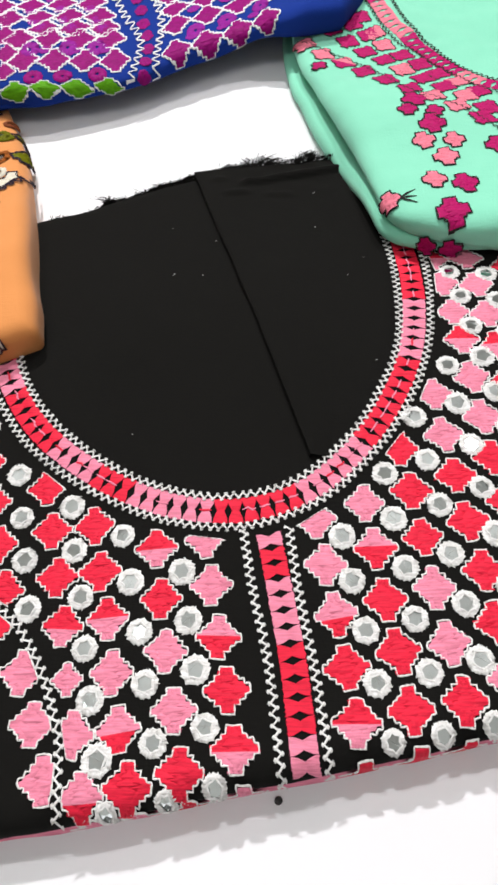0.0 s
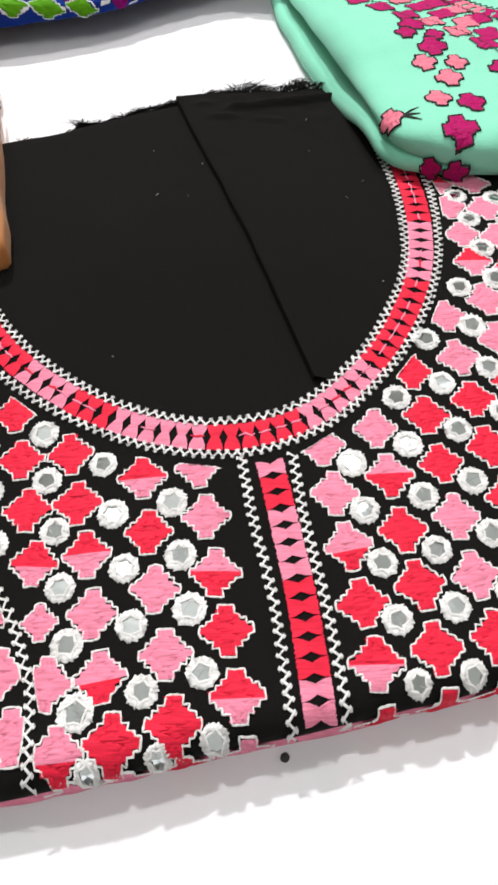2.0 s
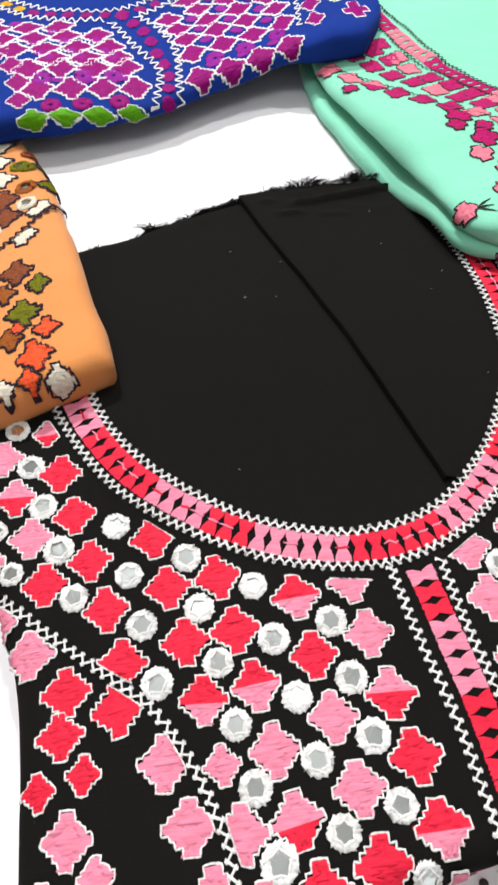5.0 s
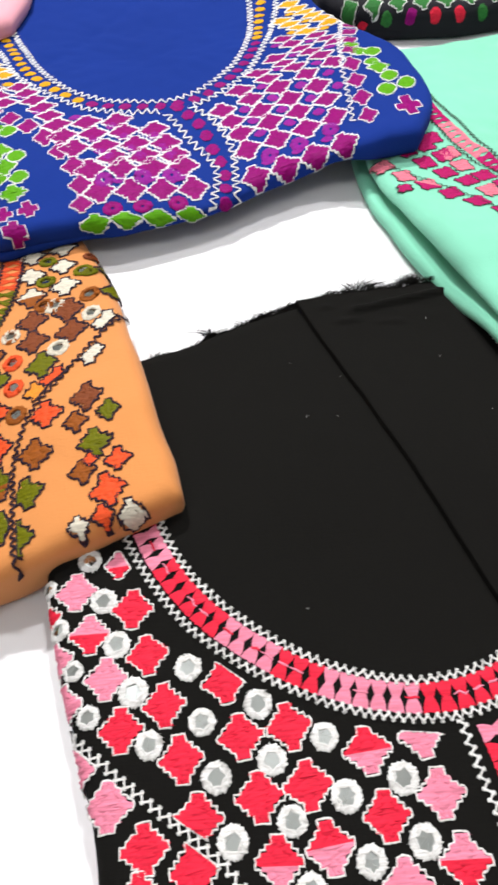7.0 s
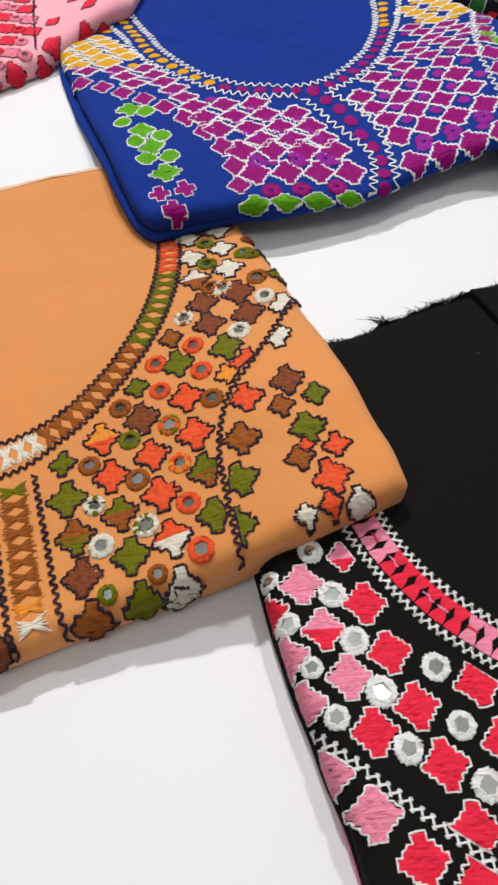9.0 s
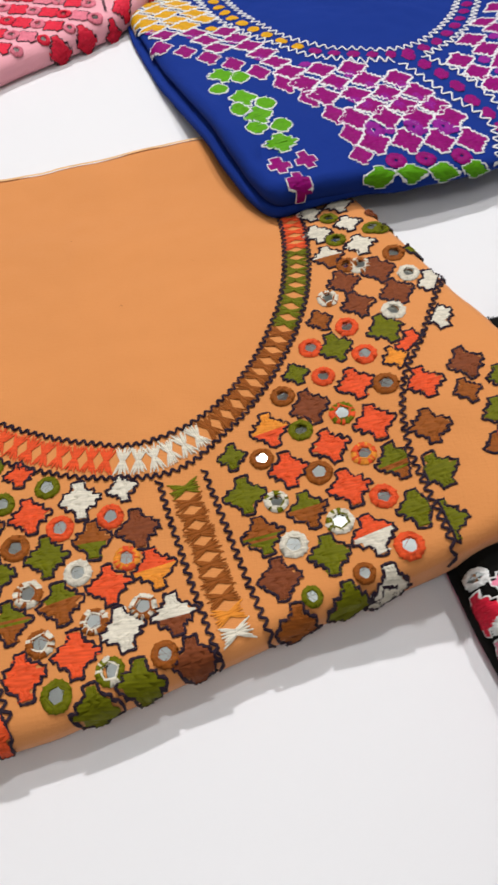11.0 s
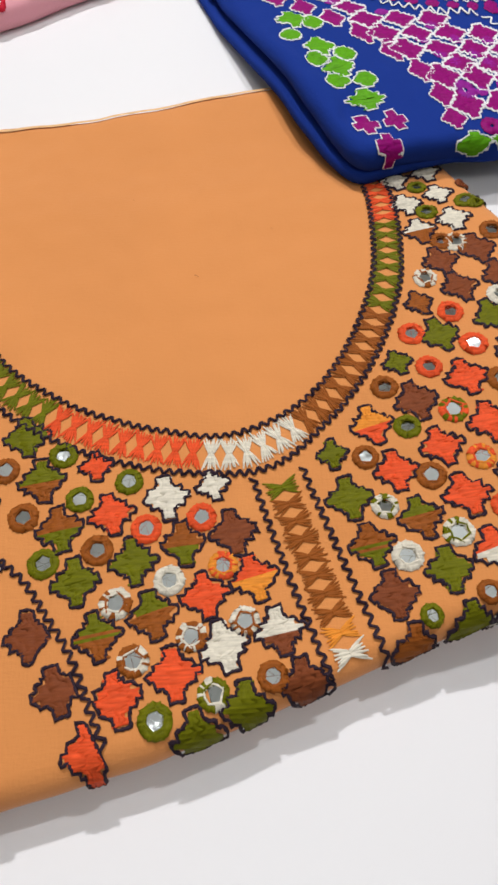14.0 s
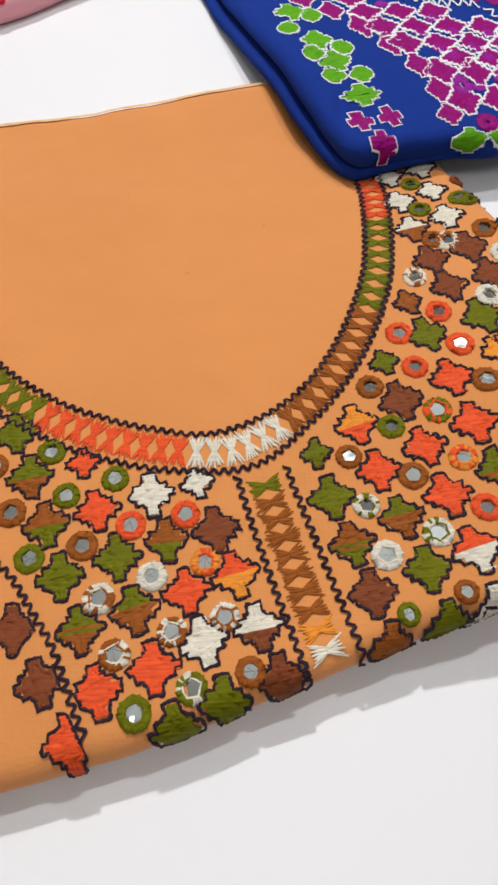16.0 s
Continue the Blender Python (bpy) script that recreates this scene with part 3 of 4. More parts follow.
for start, end, codes in (
    ((0.024, 0.162), (0.0428, 0.0545), "P P PR R RP R"),
    ((0.047, 0.171), (0.0645, 0.0585), "P PR R R R R"),
    ((0.066, 0.199), (0.085, 0.062), "R R R P P R R"),
    ((0.085, 0.230), (0.105, 0.070), "P P R R R R P R"),
    ((0.103, 0.263), (0.119, 0.102), "RP P P R R P R R"),
    ((0.096, 0.325), (0.101, 0.283), "RP P P"),
    ((0.115, 0.326), (0.137, 0.081), "P P P RP R P P R R P R R"),
    ((0.137, 0.318), (0.158, 0.094), "R P R R P P R R P R R"),
    ((0.160, 0.310), (0.178, 0.100), "P R R P P R R P R P"),
    ((-0.027, 0.153), (-0.0058, 0.043), "P P PR R RP P"),
    ((-0.049, 0.148), (-0.0275, 0.034), "RP R P P R R"),
    ((-0.079, 0.160), (-0.0465, 0.028), "R R RP P PR R P"),
    ((-0.105, 0.179), (-0.0653, 0.025), "R R R RP p P PR P"),
    ((-0.153, 0.236), (-0.117, 0.129), "pr R R R R R"),
    ((-0.173, 0.224), (-0.149, 0.163), "P PR P R"),
    ((-0.188, 0.213), (-0.175, 0.174), "R P P"),
    ((-0.168, 0.150), (-0.138, 0.120), "P P R"),
    ((-0.119, 0.112), (-0.119, 0.112), "R"),
    ((-0.102, 0.093), (-0.086, 0.053), "P P P"),
    ((-0.139, 0.105), (-0.131, 0.040), "R P P"),
    ((-0.130, 0.092), (-0.120, 0.031), "r p p"),
    ((-0.146, 0.088), (-0.142, 0.056), "r p"),
):
    column(black, start, end, codes, 4, 0.0170 if start[0] < -0.125 and start[1] < 0.11 else 0.0186, tall=0.96, fence=BK_FENCE)
for start, end, n in (
    ((0.036, 0.155), (0.052, 0.069), 5), ((0.057, 0.185), (0.072, 0.073), 6), ((0.075, 0.216), (0.093, 0.077), 7), ((0.094, 0.247), (0.113, 0.086), 8),
    ((0.104, 0.315), (0.134, 0.105), 11), ((0.124, 0.312), (0.148, 0.095), 11), ((0.146, 0.306), (0.168, 0.106), 10),
    ((-0.037, 0.138), (-0.018, 0.052), 5), ((-0.065, 0.155), (-0.037, 0.045), 6), ((-0.092, 0.169), (-0.060, 0.039), 7), ((-0.121, 0.186), (-0.104, 0.121), 4),
    ((-0.167, 0.239), (-0.137, 0.157), 5), ((-0.188, 0.228), (-0.163, 0.168), 4),
):
    mirrors(black, start, end, n, 0.0132, "W", glass=0.24)
# the folded flap inside the neck, its creased edge raised over the layer below
flap_v, flap_f = [], []
NS, NT = 150, 40
for i in range(NS + 1):
    s = i / NS
    ex = -0.0500 + 0.0728 * s + 0.0006 * noise.noise(Vector((s * 9, 0, 3)))
    ey = 0.4182 - 0.2235 * s
    reach = 0.112 * (1 - s) + 0.012 * s
    for j in range(-3, NT + 1):
        t = max(0.0, j / NT)
        q = np.array([[ex + reach * t + 0.0002 * min(j, 0), ey + 0.016 * t * (1 - s)]])
        z = float(black.height(q)[0])
        rim = (0.0002, 0.0020, 0.0036, 0.0042)[j + 3] if j <= 0 else 0.0042 * (1 - t) ** 0.8 - 0.0012 * t
        pucker = 0.0012 * noise.noise(Vector((t * 9, s * 26, 5))) * (1 - smooth(0.0, 0.25, s)) * smooth(0.1, 0.4, t)
        for at_s, slant, t0, t1, high in ((0.085, -0.055, 0.22, 0.95, 0.0042), (0.115, 0.03, 0.10, 0.34, 0.0026), (0.135, 0.05, 0.35, 0.62, 0.0018), (0.05, 0.02, 0.05, 0.22, 0.0022)):
            off = (s - at_s - slant * (t - t0)) / 0.011
            pucker += high * math.exp(-off * off * (2.5 if off > 0 else 0.4)) * float(smooth(t0, t0 + 0.08, t) * (1 - smooth(t1 - 0.1, t1, t)))
        flap_v.append((q[0, 0], q[0, 1], z + rim + float(pucker)))
W = NT + 4
for i in range(NS):
    for j in range(W - 1):
        a = i * W + j
        flap_f.append((a, a + W, a + W + 1, a + 1))
flap = bpy.data.meshes.new("folded_flap")
flap.from_pydata(flap_v, [], flap_f)
flap.polygons.foreach_set("use_smooth", [True] * len(flap_f))
flap.materials.append(CLOTH["black"])
part("folded_flap", flap, black.thing)
lint = Stitches(black)
for x, y in [(-0.055, 0.318), (-0.0535, 0.3185), (-0.066, 0.208), (0.03, 0.36)] + [(random.uniform(-0.12, 0.06), random.uniform(0.22, 0.40)) for _ in range(9)]:
    a = random.uniform(0, 3.1)
    lint.cord([(x, y), (x + 0.0006 * math.cos(a), y + 0.0006 * math.sin(a)), (x + 0.0011 * math.cos(a + 0.8), y + 0.0011 * math.sin(a + 0.8))], 0.00022, "W", 0.8)
tagged(part("lint", lint.mesh("lint", base=0.0008), black.thing), kind="stuff")
# fuzz that the needle raised along the neckline
fuzz = Stitches(black)
for path in (BK_NECK_IN, BK_NECK_OUT):
    curve = curve_through(path, 0.0012)
    for p in curve:
        for _ in range(2):
            a, l = random.uniform(0, 6.28), random.uniform(0.0012, 0.003)
            q = p + np.array((random.gauss(0, 0.0012), random.gauss(0, 0.0012)))
            bend = a + random.uniform(-0.9, 0.9)
            fuzz.cord([q, q + 0.5 * l * np.array((math.cos(a), math.sin(a))), q + l * np.array((math.cos(bend), math.sin(bend)))], 0.00013, "F", 0.8, up=0.0009)
tagged(part("fuzz", fuzz.mesh("fuzz"), black.thing), kind="stuff")
# the embroidered lower layer that peeps out under the front and the folded side
lip_v, lip_f = [], []
front = [i for i in range(len(black.edge)) if black.edge[i, 1] < 0.255 and black.edge[i, 0] < 0.15]
run = sorted(front, key=lambda i: (black.edge[i, 0] > -0.15, black.edge[i, 0] if black.edge[i, 0] > -0.15 else -black.edge[i, 1]))
mid_b = black.edge.mean(0)
for n, i in enumerate(run):
    p = black.edge[i]
    out = (p - mid_b) / np.hypot(*(p - mid_b))
    swell = 0.5 + 0.5 * noise.noise(Vector((p[0] * 55, p[1] * 55, 8)))
    for o, z in ((-0.004, 0.0003), (0.0006 + 0.0012 * swell, 0.0010), (0.0008 + 0.0016 * swell, 0.0030), (-0.0005, 0.0052 + 0.002 * swell)):
        lip_v.append((*(p + out * o), TABLE_Z + z))
    if n and np.hypot(*(p - black.edge[run[n - 1]])) < 0.012:
        for k in range(3):
            lip_f.append(((n - 1) * 4 + k, n * 4 + k, n * 4 + k + 1, (n - 1) * 4 + k + 1))
lip = bpy.data.meshes.new("lower_hem")
lip.from_pydata(lip_v, [], lip_f)
lip.polygons.foreach_set("use_smooth", [True] * len(lip_f))
lip.materials.append(THREAD["P"])
part("lower_hem", lip, black.thing, "pink embroidered hem of the layer below")
# frayed back edge
fray_verts, fray_faces = [], []
for i in range(4200):
    x = random.uniform(-0.155, 0.115)
    ok = black.edge[black.edge[:, 1] > 0.33]
    e = ok[np.argmin(np.abs(ok[:, 0] - x))]
    a = Vector((x, e[1] - 0.0025, 0.0035 + (random.uniform(0.0, 0.0045) if x > -0.045 else 0.0)))
    long_tuft = 1.0 if -0.12 < x < 0.0 else 0.7
    clump = 0.75 + max(0.0, 1.5 * noise.noise(Vector((x * 60, 0, 9))) + 0.3)
    l, k = random.uniform(0.0015, 0.0064) * long_tuft * clump, 1.6 * noise.noise(Vector((x * 110, 4, 2))) + random.gauss(0.4, 0.5)
    w = 0.00017
    pts = [a, a + Vector((k * 0.3, 0.6, random.uniform(0, 0.3))) * l, a + Vector((k, 1.0, random.uniform(-0.2, 0.3))) * l]
    n = len(fray_verts)
    for p in pts:
        fray_verts += [(p.x - w, p.y, p.z), (p.x + w, p.y, p.z), (p.x, p.y, p.z + w * 1.6)]
    for q in (0, 3):
        for u, v in ((0, 1), (1, 2), (2, 0)):
            fray_faces.append((n + q + u, n + q + v, n + q + 3 + v, n + q + 3 + u))
fray = bpy.data.meshes.new("frayed_edge")
fray.from_pydata(fray_verts, [], fray_faces)
fray.materials.append(CLOTH["black"])
tagged(part("frayed_edge", fray, black.thing), kind="stuff")

# -- orange suit with autumn-coloured work --


def orange_plan(x, y):
    return 0.024 + 0.020 * smooth(-0.31, -0.10, x) - 0.018 * smooth(0.40, 0.52, y)


def orange_top(x, y):
    back = smooth(0.30, 0.44, y)
    return 0.022 - 0.008 * smooth(0.32, 0.44, y) - 0.008 * smooth(0.43, 0.52, y) + 0.024 * smooth(-0.29, -0.14, x) * (1 - back)


def orange_lay(x, y):
    """The pattern spreads where the cloth sinks behind the raised fold."""
    k = (0.30 - orange_top(x, y)) / (0.30 - orange_plan(x, y))
    return -0.22 + (x + 0.22) * k, 0.13 + (y - 0.13) * k


orange = Garment(
    "folded_suit", "folded orange cotton suit embroidered in olive, rust and white", CLOTH["orange"],
    [(-0.475, 0.153), (-0.414, 0.168), (-0.357, 0.182), (-0.289, 0.204), (-0.227, 0.225), (-0.177, 0.242), (-0.119, 0.264), (-0.126, 0.292), (-0.143, 0.344),
     (-0.161, 0.385), (-0.182, 0.439), (-0.205, 0.50), (-0.25, 0.566), (-0.294, 0.573), (-0.356, 0.557), (-0.407, 0.543), (-0.55, 0.515), (-0.575, 0.40), (-0.54, 0.27)],
    orange_top, lambda x, y: 0.023 * smooth(-0.21, -0.15, x) * (1 - smooth(0.27, 0.38, y)), layers=2, radius=0.010, sharp=(0, 6), seed=5.0, wrinkle=0.0014, lay=orange_lay)
orange.swap = {"W": "I"}
OR_IN = [(-0.250, 0.490), (-0.246, 0.45), (-0.247, 0.419), (-0.253, 0.389), (-0.268, 0.357), (-0.286, 0.331), (-0.307, 0.314), (-0.332, 0.305), (-0.355, 0.308), (-0.379, 0.315), (-0.403, 0.326), (-0.429, 0.347), (-0.45, 0.38)]
OR_OUT = [(-0.234, 0.485), (-0.231, 0.45), (-0.232, 0.416), (-0.239, 0.384), (-0.253, 0.353), (-0.272, 0.324), (-0.289, 0.306), (-0.307, 0.291), (-0.323, 0.286), (-0.348, 0.287), (-0.373, 0.292), (-0.401, 0.303), (-0.426, 0.319), (-0.45, 0.345)]
o_in, o_out = curve_through(OR_IN, 0.01), curve_through(OR_OUT, 0.01)
k_in, k_out = np.linspace(0, 1, len(o_in)), np.linspace(0, 1, len(o_out))
OR_MID = [(0.5 * (np.interp(s, k_in, o_in[:, 0]) + np.interp(s, k_out, o_out[:, 0])), 0.5 * (np.interp(s, k_in, o_in[:, 1]) + np.interp(s, k_out, o_out[:, 1]))) for s in np.linspace(0, 1, 16)]
zigzag(orange, OR_IN, 0.0012, 0.0042, 0.0013, "K", 0.15, 0.0006)
zigzag(orange, OR_OUT, 0.0012, 0.0042, 0.0013, "K", 0.15, -0.0006)
band(orange, OR_MID, 0.0070, 0.0076, "OOOOOGGGGGGBBBBBBBWWWWOOOOOOGGGGOO", 0.22, 8)
band(orange, [(-0.310, 0.283), (-0.303, 0.257), (-0.296, 0.232), (-0.287, 0.203)], 0.0066, 0.0078, "GBBBBBBBYWW", 0.22, 8)
OR_SIDES = np.concatenate([curve_through([(-0.44, 0.268), (-0.413, 0.247), (-0.402, 0.232), (-0.393, 0.219), (-0.388, 0.209), (-0.383, 0.197), (-0.377, 0.184)], 0.001),
                           curve_through([(-0.160, 0.395), (-0.180, 0.362), (-0.188, 0.347), (-0.202, 0.324), (-0.207, 0.293), (-0.203, 0.261), (-0.198, 0.232)], 0.001)])
for pts in (
    [(-0.321, 0.284), (-0.314, 0.257), (-0.304, 0.223), (-0.296, 0.198)],
    [(-0.300, 0.288), (-0.292, 0.261), (-0.284, 0.234), (-0.275, 0.206)],
    [(-0.44, 0.268), (-0.413, 0.247), (-0.402, 0.232), (-0.393, 0.219), (-0.388, 0.209), (-0.383, 0.197), (-0.377, 0.184)],
    [(-0.160, 0.395), (-0.180, 0.362), (-0.188, 0.347), (-0.202, 0.324), (-0.207, 0.293), (-0.203, 0.261), (-0.198, 0.232)],
):
    zigzag(orange, pts, 0.0013, 0.0046, 0.0013, "K", 0.15)
for start, end, codes in (
    ((-0.287, 0.293), (-0.264, 0.212), "g G BG D B"),
    ((-0.268, 0.306), (-0.241, 0.219), "YO O GB G G"),
    ((-0.247, 0.317), (-0.218, 0.201), "D O O OW W W"),
    ((-0.229, 0.350), (-0.209, 0.257), "G O O GB G"),
    ((-0.192, 0.345), (-0.199, 0.249), "O O B G G"),
    ((-0.171, 0.384), (-0.176, 0.361), "W W"),
    ((-0.171, 0.329), (-0.155, 0.269), "D G O"),
    ((-0.175, 0.313), (-0.1685, 0.281), "b b"),
    ((-0.158, 0.318), (-0.143, 0.256), "g o w"),
    ((-0.228, 0.464), (-0.222, 0.416), "W W WB"),
    ((-0.208, 0.470), (-0.202, 0.423), "W W W"),
    ((-0.217, 0.394), (-0.213, 0.376), "D D"),
    ((-0.197, 0.399), (-0.191, 0.381), "D D"),
    ((-0.203, 0.357), (-0.203, 0.338), "G y"),
    ((-0.176, 0.44), (-0.172, 0.412), "G g"),
    ((-0.234, 0.369), (-0.234, 0.369), "b"),
    ((-0.251, 0.337), (-0.251, 0.337), "g"),
    ((-0.338, 0.281), (-0.307, 0.202), "w D OY WD D"),
    ((-0.357, 0.277), (-0.328, 0.196), "W BG O W G"),
    ((-0.386, 0.292), (-0.346, 0.187), "o O G GB O G"),
    ((-0.416, 0.308), (-0.374, 0.201), "G GB BG G GB O"),
    ((-0.440, 0.300), (-0.425, 0.255), "B O W"),
    ((-0.407, 0.224), (-0.383, 0.184), "D D O"),
    ((-0.432, 0.206), (-0.420, 0.172), "B WB w"),
):
    column(orange, start, end, codes, 12, 0.0178, SPIKY, "K", tall=1.0, edge_width=0.0014, row=0.0012, fence=OR_SIDES)
for start, end, n, codes in (
    ((-0.272, 0.291), (-0.258, 0.224), 4, "B WG W G"), ((-0.253, 0.304), (-0.236, 0.231), 4, "G B WG B"), ((-0.238, 0.334), (-0.216, 0.240), 5, "O GO OY O O"),
    ((-0.2215, 0.363), (-0.211, 0.323), 3, "O O B"), ((-0.219, 0.480), (-0.212, 0.407), 4, "O G G B"), ((-0.193, 0.437), (-0.193, 0.437), 1, "G"),
    ((-0.228, 0.383), (-0.228, 0.383), 1, "WB"), ((-0.182, 0.393), (-0.196, 0.369), 2, "W"), ((-0.190, 0.456), (-0.186, 0.410), 3, "D G B"), ((-0.206, 0.405), (-0.206, 0.405), 1, "WB"), ((-0.242, 0.353), (-0.242, 0.353), 1, "O"), ((-0.260, 0.325), (-0.260, 0.325), 1, "B"),
    ((-0.343, 0.268), (-0.319, 0.205), 4, "O OY WB B"), ((-0.372, 0.285), (-0.340, 0.200), 5, "G O W BW GW"), ((-0.400, 0.298), (-0.360, 0.192), 6, "G G B WB BW G"),
    ((-0.422, 0.292), (-0.404, 0.251), 3, "B B G"),
):
    mirrors(orange, start, end, n, 0.0126, codes, glass=0.225, spiky=False, tilt=0.09)

for x, y, sz, code in ((-0.168, 0.2515, 0.010, "W"), (-0.1565, 0.2560, 0.0105, "O"), (-0.165, 0.288, 0.008, "O")):
    motif(orange, x, y, 12, sz, code, SPIKY, "K", tall=1.0, edge_width=0.0012, row=0.0011)
hem = Stitches(orange)
hem.cord(curve_through([(-0.236, 0.546), (-0.262, 0.564), (-0.294, 0.570), (-0.356, 0.554), (-0.407, 0.540), (-0.47, 0.529), (-0.545, 0.513)], 0.003), 0.0017, "H", 0.5)
part("selvage", hem.mesh("selvage", base=0.0004), orange.thing, "pale selvage along the cut edge")
specks = Stitches(orange)
for x, y in ((-0.3405, 0.395), (-0.3395, 0.3945), (-0.300, 0.43), (-0.375, 0.46)):
    specks.cord([(x, y), (x + 0.0005, y + 0.0002), (x + 0.0009, y - 0.0001)], 0.00025, "D", 0.8)
tagged(part("lint", specks.mesh("lint", base=0.0006), orange.thing), kind="stuff")

# -- blue suit with magenta work --


def blue_front(x):
    return 0.511 + 0.37 * np.maximum(0, x + 0.12) - 0.10 * np.maximum(0, -0.12 - x)


def blue_plan(x, y):
    side = smooth(0.0, 0.15, np.abs(x + 0.1))
    return 0.018 + (0.008 + 0.009 * (x > -0.1)) * side + 0.020 * smooth(0, 0.10, y - blue_front(x)) * (1 - 0.3 * side) - 0.018 * smooth(0.62, 0.80, y)


def blue_dents(x, y):
    """Creases where the folded side was pressed in, and a shallow one across the plain neck."""
    side = x + 0.238 + 0.39 * (y - 0.486) + 0.004 * np.sin(90 * y)
    pinch = np.hypot(x + 0.252, (y - 0.513) * 0.8)
    slant = x + 0.215 - 0.55 * (y - 0.74)
    return (0.0034 * np.exp(-((side / 0.0055) ** 2)) * smooth(0.495, 0.515, y) * (1 - smooth(0.55, 0.61, y))
            + 0.0028 * np.exp(-((pinch / 0.008) ** 2)) + 0.0012 * np.exp(-((slant / 0.007) ** 2)) * smooth(0.64, 0.68, y))


def blue_top(x, y):
    side = smooth(0.0, 0.15, np.abs(x + 0.1))
    return 0.010 + 0.013 * (1 - smooth(0.53, 0.612, y)) + 0.010 * side * (1 - smooth(0.555, 0.66, y)) + 0.014 * smooth(-0.03, 0.04, x) - blue_dents(x, y)


def blue_lay(x, y):
    """The pattern spreads towards the back, where the cloth lies flat."""
    k = (0.313 - blue_top(x, y)) / (0.313 - blue_plan(x, y))
    return -0.15 + (x + 0.15) * k, 0.113 + (y - 0.113) * k


blue = Garment(
    "folded_suit", "folded royal blue cotton suit with magenta and amber embroidery", CLOTH["blue"],
    [(-0.257, 0.486), (-0.229, 0.488), (-0.194, 0.497), (-0.162, 0.498), (-0.102, 0.511), (-0.055, 0.533), (0.002, 0.550), (0.060, 0.562), (0.073, 0.600), (0.060, 0.641), (0.039, 0.689),
     (0.016, 0.733), (0.0, 0.80), (-0.02, 0.88), (-0.227, 0.897), (-0.306, 0.876), (-0.345, 0.79), (-0.334, 0.708), (-0.309, 0.623), (-0.284, 0.553)],
    blue_top, lambda x, y: 0.001 + 0.013 * (1 - smooth(0.54, 0.62, y)) + 0.001 * smooth(0.08, 0.15, -0.1 - x) * (1 - smooth(0.52, 0.58, y)) + 0.010 * smooth(-0.04, 0.01, x) * (1 - smooth(0.60, 0.68, y)), layers=2, radius=0.009, sharp=(7,), seed=9.0, wrinkle=0.0019, spill=0.006, gap=0.3, wrap=False, slit=0.52, lay=blue_lay)
blue.swap = {"W": "N"}
BL_IN = [(-0.290, 0.81), (-0.282, 0.783), (-0.266, 0.739), (-0.243, 0.680), (-0.219, 0.643), (-0.189, 0.622), (-0.155, 0.613), (-0.129, 0.616), (-0.106, 0.632), (-0.083, 0.666), (-0.068, 0.711), (-0.061, 0.755), (-0.058, 0.81)]
BL_OUT_L = [(-0.30, 0.76), (-0.281, 0.720), (-0.261, 0.670), (-0.232, 0.635), (-0.202, 0.611), (-0.173, 0.601), (-0.139, 0.599)]
BL_OUT_R = [(-0.117, 0.606), (-0.094, 0.622), (-0.073, 0.648), (-0.051, 0.708), (-0.038, 0.766), (-0.034, 0.80)]
BL_PK_L = [(-0.137, 0.597), (-0.117, 0.571), (-0.096, 0.545), (-0.100, 0.510)]
BL_PK_R = [(-0.118, 0.605), (-0.098, 0.586), (-0.084, 0.559), (-0.081, 0.515)]
for pts in (BL_IN, BL_OUT_L, BL_OUT_R, BL_PK_L, BL_PK_R):
    zigzag(blue, pts, 0.0026, 0.0068, 0.0011, "W", 0.2)
zigzag(blue, [(0.022, 0.75), (0.006, 0.678), (0.001, 0.637), (0.004, 0.607), (0.008, 0.575)], 0.0020, 0.0062, 0.0010, "W", 0.2)
b_mid = curve_through([(-0.290, 0.775), (-0.274, 0.732), (-0.252, 0.676), (-0.226, 0.640), (-0.196, 0.616), (-0.164, 0.607), (-0.134, 0.608), (-0.106, 0.621), (-0.082, 0.650), (-0.062, 0.70), (-0.053, 0.76), (-0.048, 0.80)], 0.0135)
for i, (x, y) in enumerate(b_mid):
    s = i / (len(b_mid) - 1)
    motif(blue, x, y, 10, 0.0088, "A" if s < 0.40 or s > 0.80 else "M", OVAL, None, tall=0.95)
for x, y in curve_through([(-0.129, 0.605), (-0.111, 0.585), (-0.100, 0.564), (-0.090, 0.543), (-0.090, 0.515)], 0.0125):
    motif(blue, x, y, 10, 0.010, "M", OVAL, None, tall=0.95)
AMBER_ZONE = [(-0.36, 0.652), (-0.20, 0.652), (-0.20, 0.90), (-0.36, 0.90)]
LEFT_FIELD = [(-0.335, 0.70), (-0.30, 0.75), (-0.284, 0.705), (-0.264, 0.66), (-0.236, 0.625), (-0.203, 0.603), (-0.172, 0.593), (-0.146, 0.590), (-0.108, 0.545), (-0.108, 0.505), (-0.188, 0.497), (-0.185, 0.541), (-0.207, 0.572), (-0.237, 0.602), (-0.277, 0.628), (-0.314, 0.648)]
RIGHT_FIELD = [(-0.108, 0.606), (-0.090, 0.612), (-0.066, 0.645), (-0.043, 0.705), (-0.028, 0.79), (0.008, 0.75), (0.004, 0.685), (-0.006, 0.635), (0.000, 0.60), (0.010, 0.562), (-0.02, 0.537), (-0.074, 0.522), (-0.078, 0.56), (-0.09, 0.585)]
